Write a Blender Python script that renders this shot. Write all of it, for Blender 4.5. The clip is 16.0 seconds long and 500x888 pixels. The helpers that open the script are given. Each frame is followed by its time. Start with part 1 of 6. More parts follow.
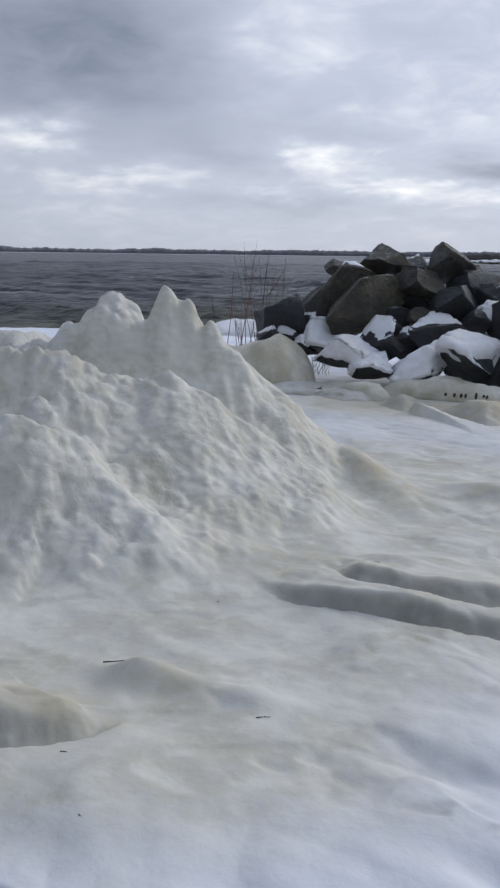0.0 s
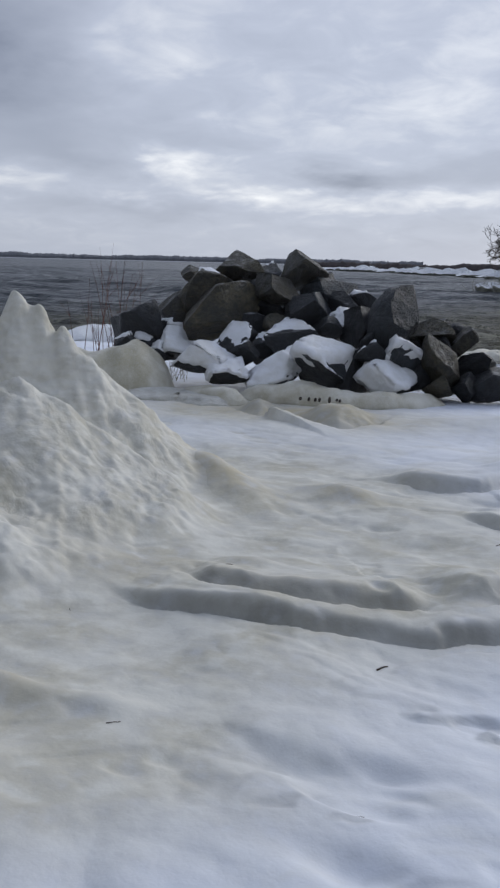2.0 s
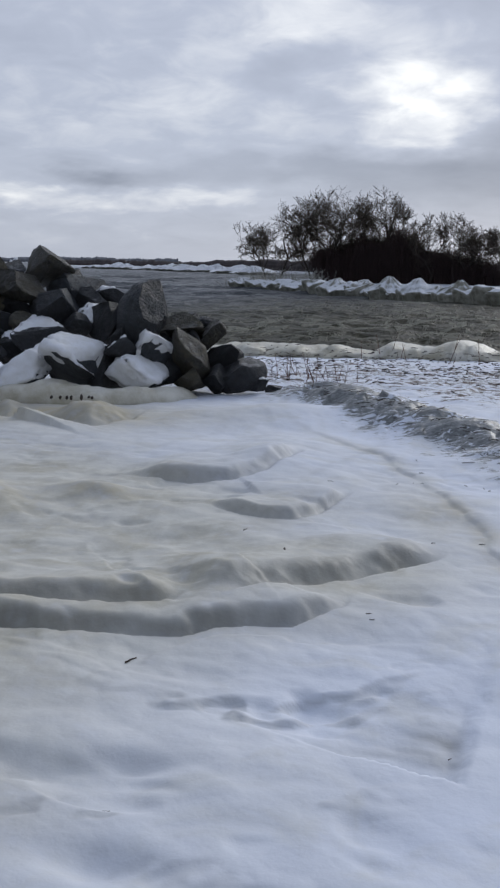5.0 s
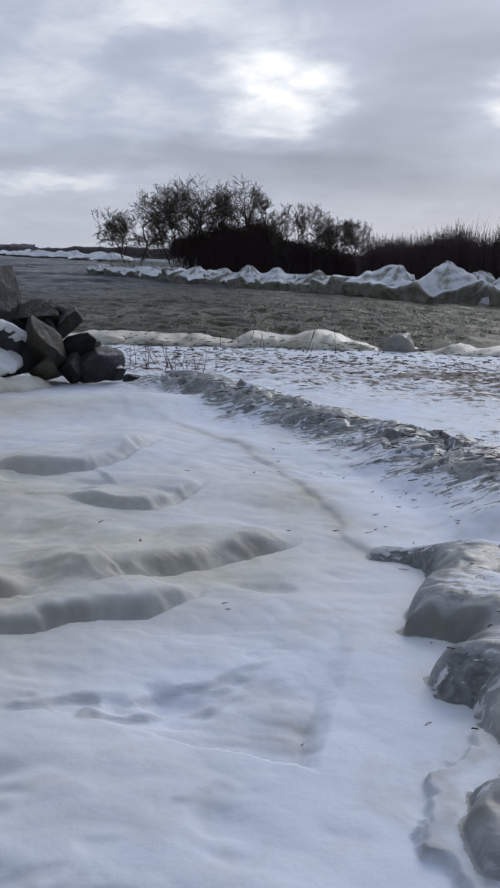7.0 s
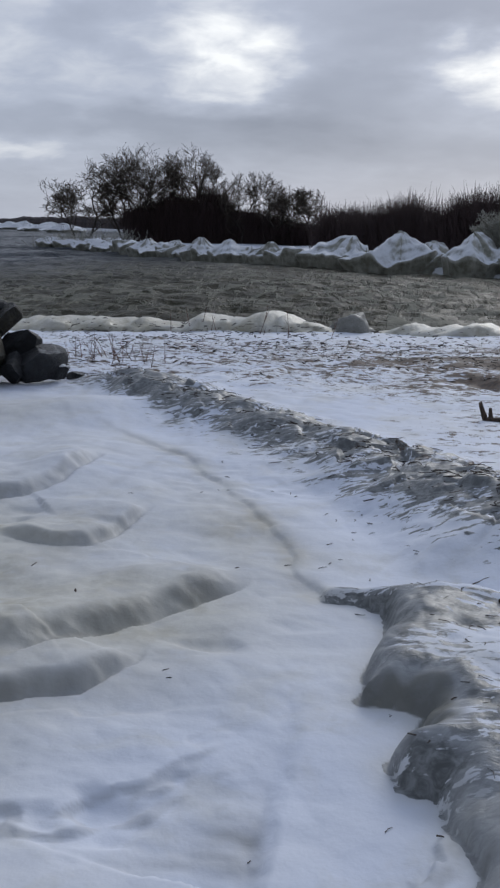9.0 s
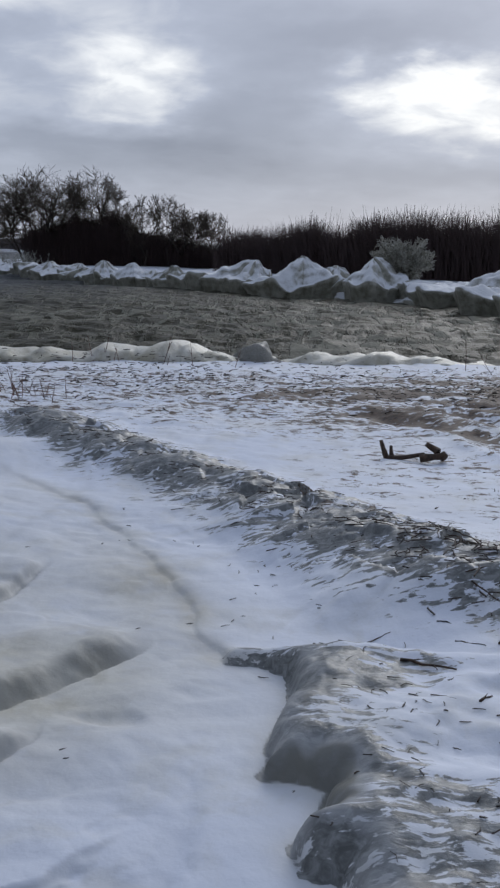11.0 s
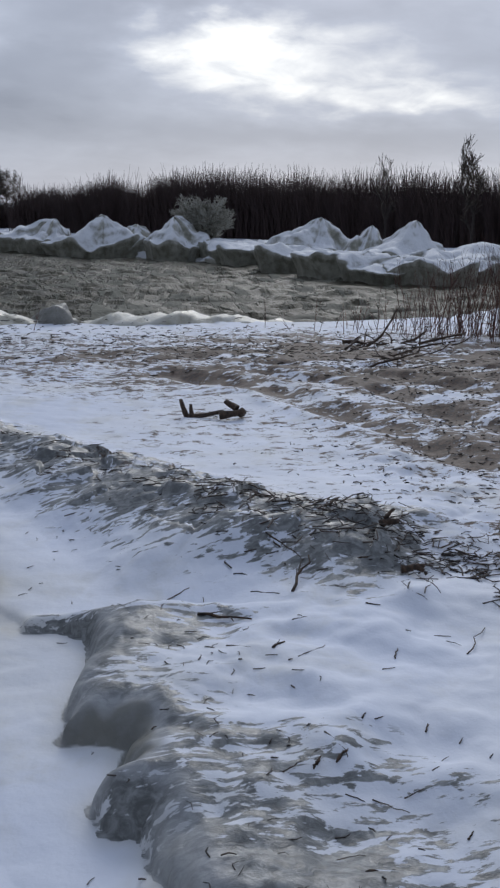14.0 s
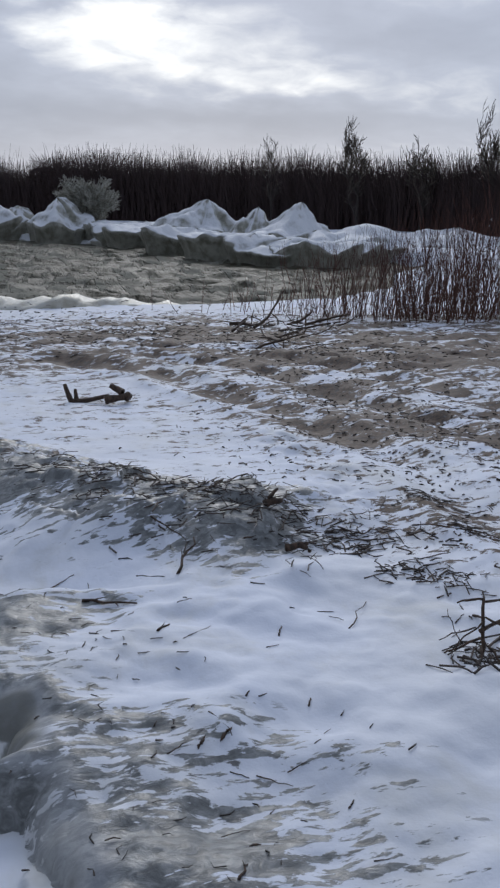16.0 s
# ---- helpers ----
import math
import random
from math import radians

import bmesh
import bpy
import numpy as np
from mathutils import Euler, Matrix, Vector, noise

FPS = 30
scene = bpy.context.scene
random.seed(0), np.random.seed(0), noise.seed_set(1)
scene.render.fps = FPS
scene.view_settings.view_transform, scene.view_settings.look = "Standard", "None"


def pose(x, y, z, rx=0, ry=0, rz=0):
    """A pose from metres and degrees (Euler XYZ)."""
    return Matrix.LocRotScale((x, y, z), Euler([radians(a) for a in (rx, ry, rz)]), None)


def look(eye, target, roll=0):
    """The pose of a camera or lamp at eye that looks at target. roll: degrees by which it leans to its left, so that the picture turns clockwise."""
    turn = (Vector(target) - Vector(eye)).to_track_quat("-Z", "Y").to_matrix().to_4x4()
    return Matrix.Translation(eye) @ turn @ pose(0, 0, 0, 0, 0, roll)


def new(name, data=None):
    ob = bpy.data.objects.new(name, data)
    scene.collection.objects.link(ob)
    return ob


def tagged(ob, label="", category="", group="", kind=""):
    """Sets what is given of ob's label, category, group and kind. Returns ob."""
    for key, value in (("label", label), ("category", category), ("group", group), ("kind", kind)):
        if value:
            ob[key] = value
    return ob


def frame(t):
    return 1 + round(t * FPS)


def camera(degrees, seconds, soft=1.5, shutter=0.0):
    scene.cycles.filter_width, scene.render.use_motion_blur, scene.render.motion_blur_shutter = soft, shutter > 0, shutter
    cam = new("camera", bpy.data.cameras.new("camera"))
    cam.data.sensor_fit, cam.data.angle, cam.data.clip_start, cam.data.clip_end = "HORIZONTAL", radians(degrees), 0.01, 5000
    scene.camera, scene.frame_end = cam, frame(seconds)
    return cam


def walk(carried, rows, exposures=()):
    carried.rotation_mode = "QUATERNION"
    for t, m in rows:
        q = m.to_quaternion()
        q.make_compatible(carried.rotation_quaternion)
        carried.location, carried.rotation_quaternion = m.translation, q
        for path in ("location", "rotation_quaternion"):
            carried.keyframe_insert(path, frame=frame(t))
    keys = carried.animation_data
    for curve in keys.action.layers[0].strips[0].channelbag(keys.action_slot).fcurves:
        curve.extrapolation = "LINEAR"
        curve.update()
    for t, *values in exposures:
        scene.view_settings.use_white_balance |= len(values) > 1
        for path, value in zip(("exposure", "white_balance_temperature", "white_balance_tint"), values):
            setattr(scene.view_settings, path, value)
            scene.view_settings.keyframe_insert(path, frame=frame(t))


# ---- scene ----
# degrees turned to the right of +y, degrees below the horizon, degrees of lean
cam = camera(29.12, 16.0, soft=2.4)
ROWS = (
    (0.0, -0.286, 0.223, 1.578, -43.00, 11.17, 0.73),
    (0.5, -0.274, 0.229, 1.572, -41.04, 11.36, 0.91),
    (1.0, -0.253, 0.224, 1.581, -39.14, 11.47, 0.93),
    (1.5, -0.250, 0.228, 1.575, -36.51, 11.48, 1.10),
    (2.0, -0.212, 0.232, 1.584, -34.77, 10.70, 1.39),
    (2.5, -0.189, 0.236, 1.591, -33.99, 10.46, 1.19),
    (3.0, -0.179, 0.265, 1.573, -30.91, 10.13, 1.00),
    (3.5, -0.148, 0.262, 1.572, -27.50, 10.30, 1.11),
    (4.0, -0.135, 0.255, 1.580, -24.52, 10.76, 1.42),
    (4.2, -0.130, 0.281, 1.553, -23.74, 10.75, 1.16),
    (6.5, -0.092, 0.321, 1.573, -14.44, 10.63, 1.61),
    (7.0, -0.084, 0.343, 1.563, -12.35, 11.11, 1.61),
    (7.5, -0.074, 0.370, 1.552, -10.44, 12.04, 1.43),
    (8.0, -0.071, 0.371, 1.553, -9.16, 11.67, 1.54),
    (8.5, -0.067, 0.364, 1.557, -9.48, 10.55, 1.54),
    (9.0, -0.109, 0.797, 1.823, -9.74, 12.95, 0.87),
    (9.5, -0.120, 0.905, 2.000, -8.08, 12.56, 1.22),
    (10.0, -0.098, 0.908, 2.000, -5.56, 11.75, 1.21),
    (10.2, -0.096, 0.908, 2.000, -5.27, 11.47, 1.21),
    (12.3, -0.054, 0.910, 2.000, -0.43, 12.76, 1.16),
    (12.5, -0.047, 0.910, 2.000, 0.36, 12.93, 1.15),
    (13.0, -0.027, 0.909, 2.000, 2.68, 12.97, 1.09),
    (13.5, -0.010, 0.908, 2.000, 4.61, 13.24, 1.05),
    (14.0, 0.014, 0.906, 2.000, 7.40, 13.80, 1.16),
    (14.5, 0.029, 0.904, 2.000, 9.11, 14.22, 1.28),
    (15.0, 0.035, 0.903, 2.000, 9.87, 14.81, 1.23),
    (15.5, 0.051, 0.900, 2.000, 11.78, 14.73, 1.27),
    (16.0, 0.070, 0.895, 2.000, 13.96, 14.69, 1.33),
)

walk(cam, [(t, pose(x, y, z, 90 - p, 0, -a) @ pose(0, 0, 0, 0, 0, r)) for t, x, y, z, a, p, r in ROWS],
     exposures=((0.0, 0.38, 6310, 10), (2.0, 0.24, 6270, 10), (3.0, 0.23, 6260, 10), (4.0, 0.14, 6250, 10), (6.5, 0.11, 6210, 10), (8.6, 0.02, 6170, 10), (9.5, -0.07, 6130, 10), (12.5, -0.06, 6120, 10), (16.0, 0.02, 6110, 10)))

# ---- world and sun: an overcast winter sky, brightest ahead to the right ----
SUN_AZ, SUN_EL = 13.0, 27.0


def heading(az, el):
    a, e = radians(az), radians(el)
    return Vector((math.sin(a) * math.cos(e), math.cos(a) * math.cos(e), math.sin(e)))


class Nodes:
    """A short way to write node trees."""

    def __init__(self, tree):
        self.tree = tree

    def add(self, kind, **props):
        n = self.tree.nodes.new(kind)
        for key, value in props.items():
            setattr(n, key, value)
        return n

    def put(self, sock, value):
        if isinstance(value, bpy.types.NodeSocket):
            self.tree.links.new(value, sock)
        elif value is not None:
            sock.default_value = value

    def math(self, op, a, b=None, clamp=False):
        n = self.add("ShaderNodeMath", operation=op, use_clamp=clamp)
        self.put(n.inputs[0], a)
        self.put(n.inputs[1], b)
        return n.outputs[0]

    def vmath(self, op, a, b=None, out=0):
        n = self.add("ShaderNodeVectorMath", operation=op)
        self.put(n.inputs[0], a)
        self.put(n.inputs[1], b)
        return n.outputs[out]

    def span(self, v, lo, hi, to_lo=0.0, to_hi=1.0, smooth=True):
        n = self.add("ShaderNodeMapRange", interpolation_type="SMOOTHSTEP" if smooth else "LINEAR")
        self.put(n.inputs[0], v)
        for k, val in zip((1, 2, 3, 4), (lo, hi, to_lo, to_hi)):
            self.put(n.inputs[k], val)
        return n.outputs[0]

    def noise(self, vec, scale, detail=4.0, rough=0.55, distort=0.0):
        n = self.add("ShaderNodeTexNoise")
        self.put(n.inputs["Vector"], vec)
        n.inputs["Scale"].default_value = scale
        n.inputs["Detail"].default_value = detail
        n.inputs["Roughness"].default_value = rough
        n.inputs["Distortion"].default_value = distort
        return n.outputs["Fac"]

    def mix(self, fac, a, b):
        n = self.add("ShaderNodeMix", data_type="RGBA")
        self.put(n.inputs[0], fac)
        self.put(n.inputs[6], a)
        self.put(n.inputs[7], b)
        return n.outputs[2]

    def scaled(self, vec, s, turn=0.0):
        n = self.add("ShaderNodeMapping")
        self.put(n.inputs["Vector"], vec)
        n.inputs["Scale"].default_value = s
        n.inputs["Rotation"].default_value = (0, 0, turn)
        return n.outputs[0]

    def bump(self, height, strength, distance, normal=None):
        n = self.add("ShaderNodeBump")
        n.inputs["Strength"].default_value = strength
        n.inputs["Distance"].default_value = distance
        self.put(n.inputs["Height"], height)
        self.put(n.inputs["Normal"], normal)
        return n.outputs[0]


def rgb(r, g, b):
    return (r, g, b, 1.0)


CLOUD = (
    (-47.8, 8.6, 7.0, 2.6, -0.13),
    (-54.3, 11.5, 7.5, 3.4, -0.55), (-41.4, 11.2, 4.3, 1.8, 0.09), (-55.4, 6.3, 2.3, 0.8, 0.42), (-51.3, 4.0, 3.6, 0.5, 0.24),
    (-46.8, 5.6, 4.6, 0.8, -0.15), (-39.0, 5.2, 1.5, 0.7, 0.34), (-34.5, 3.8, 2.0, 0.4, 0.3), (-42.9, 2.9, 8.6, 0.5, -0.14),
    (-29.5, 4.5, 2.3, 0.5, -0.2), (-33.7, 7.8, 5.3, 1.5, 0.1), (-40.5, 11.6, 3.6, 1.5, 0.08), (-18.6, 13.7, 3.9, 1.8, 0.3),
    (-29.3, 4.6, 3.9, 0.5, -0.22), (-30.9, 3.1, 2.3, 0.4, 0.24), (-41.9, 3.5, 1.3, 0.4, 0.2), (-20.2, 10.6, 3.0, 1.1, -0.16),
    (-20.1, 7.8, 3.9, 0.8, 0.14), (-35.8, 6.7, 4.9, 0.6, -0.1), (-11.7, 9.8, 2.3, 2.4, 0.42), (-24.9, 10.0, 3.0, 1.8, 0.2),
    (-21.9, 7.9, 3.0, 0.9, -0.12), (-3.5, 9.8, 3.9, 3.0, -0.14), (-19.3, 5.3, 6.6, 0.5, -0.2), (-23.8, 3.7, 3.6, 0.4, 0.22),
    (-7.0, 4.9, 5.9, 1.1, -0.1), (-12.3, 6.8, 3.0, 0.8, 0.22), (-12.7, 9.1, 4.3, 1.5, 0.14), (5.3, 8.3, 3.3, 1.2, 0.5),
    (1.8, 11.7, 5.3, 1.2, -0.1), (-4.7, 4.9, 8.6, 1.5, -0.12), (-4.1, 7.8, 2.6, 0.7, -0.08), (7.9, 8.7, 4.6, 1.0, 0.36),
    (10.5, 6.7, 4.9, 1.0, 0.4), (-7.9, 6.3, 5.3, 1.8, -0.18), (3.4, 11.1, 4.9, 1.0, -0.14), (-9.6, 9.1, 2.6, 0.9, 0.16),
    (3.6, 3.9, 12.5, 1.1, -0.14), (17.2, 6.3, 2.6, 0.6, 0.38), (22.1, 8.5, 4.3, 1.0, -0.2), (24.8, 5.3, 2.0, 0.7, 0.24),
    (4.7, 9.1, 3.9, 0.8, 0.14), (17.3, 4.0, 11.5, 0.8, -0.14), (10.0, 6.6, 2.3, 1.2, 0.1),
)


def build_sky():
    w = bpy.data.worlds.new("winter_sky")
    scene.world = w
    w.use_nodes = True
    w.node_tree.nodes.clear()
    k = Nodes(w.node_tree)
    d = k.vmath("NORMALIZE", k.add("ShaderNodeTexCoord").outputs["Generated"])
    sep = k.add("ShaderNodeSeparateXYZ")
    k.put(sep.inputs[0], d)
    x, y, z = sep.outputs
    up = k.math("MAXIMUM", z, 0.0)
    # the cloud deck lies flat overhead, so that its banks close up towards the horizon
    deck = k.vmath("SCALE", d)
    k.put(deck.node.inputs["Scale"], k.math("DIVIDE", 1.0, k.math("ADD", up, 0.26)))
    broad = k.noise(deck, 1.7, 3.0, 0.5, 0.3)
    puffs = k.noise(deck, 6.5, 6.0, 0.55, 0.5)
    fringe = k.add("ShaderNodeTexNoise")
    k.put(fringe.inputs["Vector"], deck)
    fringe.inputs["Scale"].default_value, fringe.inputs["Detail"].default_value = 5.0, 6.0
    stray = k.add("ShaderNodeSeparateXYZ")
    k.put(stray.inputs[0], fringe.outputs["Color"])
    az = k.math("MULTIPLY", k.math("ARCTAN2", x, y), 180 / math.pi)
    el = k.math("MULTIPLY", k.math("ARCSINE", z), 180 / math.pi)
    az = k.math("ADD", az, k.math("MULTIPLY", k.math("SUBTRACT", stray.outputs[0], 0.5), 9.0))
    bend = k.math("MULTIPLY", k.math("SUBTRACT", stray.outputs[1], 0.5), k.span(el, 0.0, 12.0, 1.6, 5.0))
    el = k.math("ADD", el, bend)
    thick = k.math("ADD", k.math("MULTIPLY", k.math("SUBTRACT", broad, 0.5), 0.40), k.math("MULTIPLY", k.math("SUBTRACT", puffs, 0.5), 0.40))
    # thinner and thicker places in the deck: azimuth, elevation, half-width, half-height in degrees, gain
    gaps = None
    for a, e, wide, tall, gain in CLOUD:
        u = k.math("DIVIDE", k.math("SUBTRACT", az, a), wide)
        v = k.math("DIVIDE", k.math("SUBTRACT", el, e), tall)
        far = k.math("ADD", k.math("MULTIPLY", u, u), k.math("MULTIPLY", v, v))
        one = k.math("MULTIPLY", k.math("EXPONENT", k.math("MULTIPLY", far, -0.7)), gain)
        gaps = k.math("ADD", gaps, one) if gaps else one
    ragged = k.math("ADD", k.math("MULTIPLY", k.math("SUBTRACT", puffs, 0.5), 1.6), 0.95)
    value = k.math("ADD", k.math("ADD", thick, 0.47), k.math("MULTIPLY", gaps, ragged))
    col = k.mix(k.span(value, -0.25, 0.50, smooth=False), rgb(0.14, 0.16, 0.22), rgb(0.47, 0.50, 0.585))
    col = k.mix(k.span(value, 0.50, 1.08, smooth=False), col, rgb(1.05, 1.035, 1.0))
    col = k.mix(k.span(z, 0.35, 0.8, 0.0, 0.7), col, rgb(0.43, 0.50, 0.66))
    # a paler strip of haze low over the lake
    col = k.mix(k.span(z, 0.0, 0.06, 0.6, 0.0), col, rgb(0.44, 0.475, 0.55))
    # cloud is thinner and brighter towards the hidden sun than behind the walker
    ahead = k.span(k.vmath("DOT_PRODUCT", d, tuple(heading(SUN_AZ, 20)), 1), -0.9, 0.9, 0.42, 1.0)
    shade = k.vmath("SCALE", col)
    k.put(shade.node.inputs["Scale"], ahead)
    sky = k.add("ShaderNodeTexSky", sky_type="NISHITA", sun_disc=False)
    sky.sun_elevation, sky.sun_rotation = radians(SUN_EL), radians(SUN_AZ)
    blue = k.vmath("SCALE", sky.outputs[0])
    blue.node.inputs["Scale"].default_value = 0.08
    bg = k.add("ShaderNodeBackground")
    k.put(bg.inputs[0], k.mix(0.08, shade, blue))
    bg.inputs[1].default_value = 1.0
    out = k.add("ShaderNodeOutputWorld")
    k.put(out.inputs[0], bg.outputs[0])


build_sky()
sun = new("sun", bpy.data.lights.new("sun", "SUN"))
sun.data.energy, sun.data.angle, sun.data.color = 1.02, radians(28), (1.0, 0.96, 0.9)
sun.matrix_world = look(heading(SUN_AZ, SUN_EL) * 100, (0, 0, 0))


# ---- materials ----
def material(name):
    m = bpy.data.materials.new(name)
    m.use_nodes = True
    m.node_tree.nodes.clear()
    k = Nodes(m.node_tree)
    p = k.add("ShaderNodeBsdfPrincipled")
    out = k.add("ShaderNodeOutputMaterial")
    k.put(out.inputs[0], p.outputs[0])
    return m, k, p


def where(k):
    return k.add("ShaderNodeNewGeometry").outputs["Position"]


def attr(k, name):
    return k.add("ShaderNodeAttribute", attribute_name=name).outputs["Fac"]


def ground_material():
    m, k, p = material("snow_ice_and_sand")
    pos = where(k)
    fine = k.noise(pos, 60, 5, 0.6)
    mid = k.noise(pos, 7, 5, 0.55)
    wide = k.noise(pos, 0.8, 4, 0.5)
    streak = k.noise(k.scaled(pos, (2.6, 9.0, 5.0), radians(16)), 1.0, 6, 0.62, 0.35)
    crumb = k.noise(k.scaled(pos, (16.0, 26.0, 16.0), radians(16)), 1.0, 5, 0.65, 0.8)
    snow = k.mix(k.span(wide, 0.35, 0.65), rgb(0.71, 0.75, 0.84), rgb(0.78, 0.805, 0.86))
    snow = k.mix(k.span(mid, 0.55, 0.75, 0, 0.3), snow, rgb(0.62, 0.66, 0.73))
    stain = k.noise(pos, 2.3, 5, 0.6, 0.4)
    snow = k.mix(k.span(stain, 0.48, 0.70, 0, 0.55), snow, rgb(0.60, 0.60, 0.575))
    ice = k.mix(k.span(k.math("ADD", k.math("MULTIPLY", mid, 0.5), k.math("MULTIPLY", stain, 0.5)), 0.40, 0.60), rgb(0.47, 0.44, 0.345), rgb(0.645, 0.63, 0.565))
    ice = k.mix(k.math("MULTIPLY", attr(k, "amber"), k.span(mid, 0.25, 0.6, 0.6, 1.0), True), ice, rgb(0.45, 0.385, 0.245))
    icy = k.math("MULTIPLY", attr(k, "ice"), k.span(mid, 0.2, 0.6, 0.6, 1.0), True)
    col = k.mix(icy, snow, ice)
    # grey-olive bare ice, dark enough to hold the ledge faces' shade too
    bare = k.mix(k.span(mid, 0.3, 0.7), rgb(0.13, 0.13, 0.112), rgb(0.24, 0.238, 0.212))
    glaze_shade = k.math("MULTIPLY", attr(k, "glaze_shade"), k.span(mid, 0.25, 0.6, 0.75, 1.0), True)
    col = k.mix(glaze_shade, col, bare)
    grey = k.mix(k.span(crumb, 0.35, 0.7), rgb(0.125, 0.13, 0.127), rgb(0.295, 0.305, 0.30))
    g = attr(k, "grey")
    flow = k.noise(k.scaled(pos, (8.0, 24.0, 12.0), radians(20)), 1.0, 5, 0.62, 0.35)
    both = k.math("ADD", k.math("MULTIPLY", k.math("SUBTRACT", streak, 0.5), 1.1), k.math("MULTIPLY", k.math("SUBTRACT", flow, 0.5), 2.2))
    gm = k.span(k.math("ADD", g, both), 0.42, 0.52)
    gm = k.math("MULTIPLY", k.math("MULTIPLY", gm, k.span(g, 0.02, 0.2), True), k.math("SUBTRACT", 1.0, glaze_shade), True)
    col = k.mix(gm, col, grey)
    clump = k.noise(k.scaled(pos, (6.0, 9.5, 5.0), radians(-14)), 1.0, 8, 0.74, 0.2)
    earth = k.mix(k.span(k.math("ADD", k.math("MULTIPLY", fine, 0.4), k.math("MULTIPLY", crumb, 0.6)), 0.38, 0.62), rgb(0.034, 0.024, 0.019), rgb(0.165, 0.118, 0.086))
    s = attr(k, "sand")
    drift = k.noise(k.scaled(pos, (0.8, 1.9, 1.0), radians(-10)), 1.0, 4, 0.6, 0.5)
    s = k.math("MULTIPLY", s, k.span(drift, 0.34, 0.66, 0.35, 1.6))
    sm = k.span(k.math("ADD", s, k.math("MULTIPLY", k.math("SUBTRACT", clump, 0.5), 4.8)), 0.44, 0.58)
    sm = k.math("MULTIPLY", sm, k.span(s, 0.02, 0.15), True)
    col = k.mix(k.math("MULTIPLY", sm, k.span(crumb, 0.3, 0.45, 0.88, 1.0)), col, earth)
    k.put(p.inputs["Base Color"], col)
    wet = k.math("MAXIMUM", gm, k.math("MULTIPLY", glaze_shade, 0.8))
    k.put(p.inputs["Roughness"], k.math("SUBTRACT", k.span(fine, 0.2, 0.8, 0.6, 0.8), k.math("MULTIPLY", wet, 0.34)))
    p.inputs["Specular IOR Level"].default_value = 0.3
    grit = k.math("MULTIPLY", k.noise(pos, 24, 4, 0.6), 0.26)
    h = k.math("ADD", k.math("ADD", grit, k.math("MULTIPLY", fine, 0.10)), k.math("ADD", mid, k.math("MULTIPLY", clump, k.math("MULTIPLY", sm, 1.2))))
    h = k.math("ADD", h, k.math("MULTIPLY", gm, k.math("MULTIPLY", crumb, 0.8)))
    cauli = k.add("ShaderNodeTexVoronoi", feature="SMOOTH_F1")
    k.put(cauli.inputs["Vector"], k.scaled(pos, (1.0, 0.7, 1.25), radians(40)))
    cauli.inputs["Scale"].default_value = 17.0
    knobs = k.math("MULTIPLY", k.math("MULTIPLY", attr(k, "lumpy"), k.span(stain, 0.34, 0.60, 0.4, 1.0)), k.math("SUBTRACT", 1.0, cauli.outputs["Distance"]))
    h = k.math("ADD", h, k.math("MULTIPLY", knobs, 4.6))
    k.put(p.inputs["Normal"], k.bump(h, 0.30, 0.024))
    return m


def ice_material(name, low, high, lump, depth, rough=0.45):
    """Weathered ice: snow-white crust where it is lumpy, tinted and glassier where it is bare."""
    m, k, p = material(name)
    pos = where(k)
    big, small = k.noise(pos, 1.1, 4, 0.5), k.noise(pos, lump, 5, 0.6)
    grain = k.noise(pos, 70, 4, 0.6)
    t = k.math("ADD", k.math("MULTIPLY", big, 0.6), k.math("MULTIPLY", small, 0.4))
    col = k.mix(k.span(t, 0.36, 0.62), low, high)
    col = k.mix(k.span(grain, 0.35, 0.75, 0, 0.22), col, rgb(0.78, 0.79, 0.81))
    k.put(p.inputs["Base Color"], col)
    k.put(p.inputs["Roughness"], k.span(t, 0.3, 0.7, rough - 0.1, rough + 0.25))
    p.inputs["Specular IOR Level"].default_value = 0.35
    h = k.math("ADD", small, k.math("MULTIPLY", grain, 0.07))
    k.put(p.inputs["Normal"], k.bump(h, 0.75, depth))
    return m


def shore_ice_material():
    """Snow-white on top, olive-grey glassy ice on the upright faces washed by waves, and olive painted on steep flanks
    as shade.
    """
    m, k, p = material("wave_built_ice")
    pos = where(k)
    sep = k.add("ShaderNodeSeparateXYZ")
    k.put(sep.inputs[0], k.add("ShaderNodeNewGeometry").outputs["Normal"])
    small = k.noise(pos, 3.0, 5, 0.6)
    flatness = k.math("ADD", sep.outputs[2], k.math("MULTIPLY", k.math("SUBTRACT", small, 0.5), 0.5))
    bare = k.mix(k.span(small, 0.3, 0.7), rgb(0.20, 0.195, 0.15), rgb(0.44, 0.43, 0.365))
    white = k.mix(small, rgb(0.66, 0.68, 0.70), rgb(0.80, 0.81, 0.83))
    # the wide slope range also paints shade onto the peaks' steep sides
    k.put(p.inputs["Base Color"], k.mix(k.span(flatness, 0.40, 0.74), bare, white))
    k.put(p.inputs["Roughness"], k.span(flatness, 0.2, 0.6, 0.3, 0.7))
    k.put(p.inputs["Normal"], k.bump(k.noise(pos, 6, 6, 0.6), 0.6, 0.08))
    return m


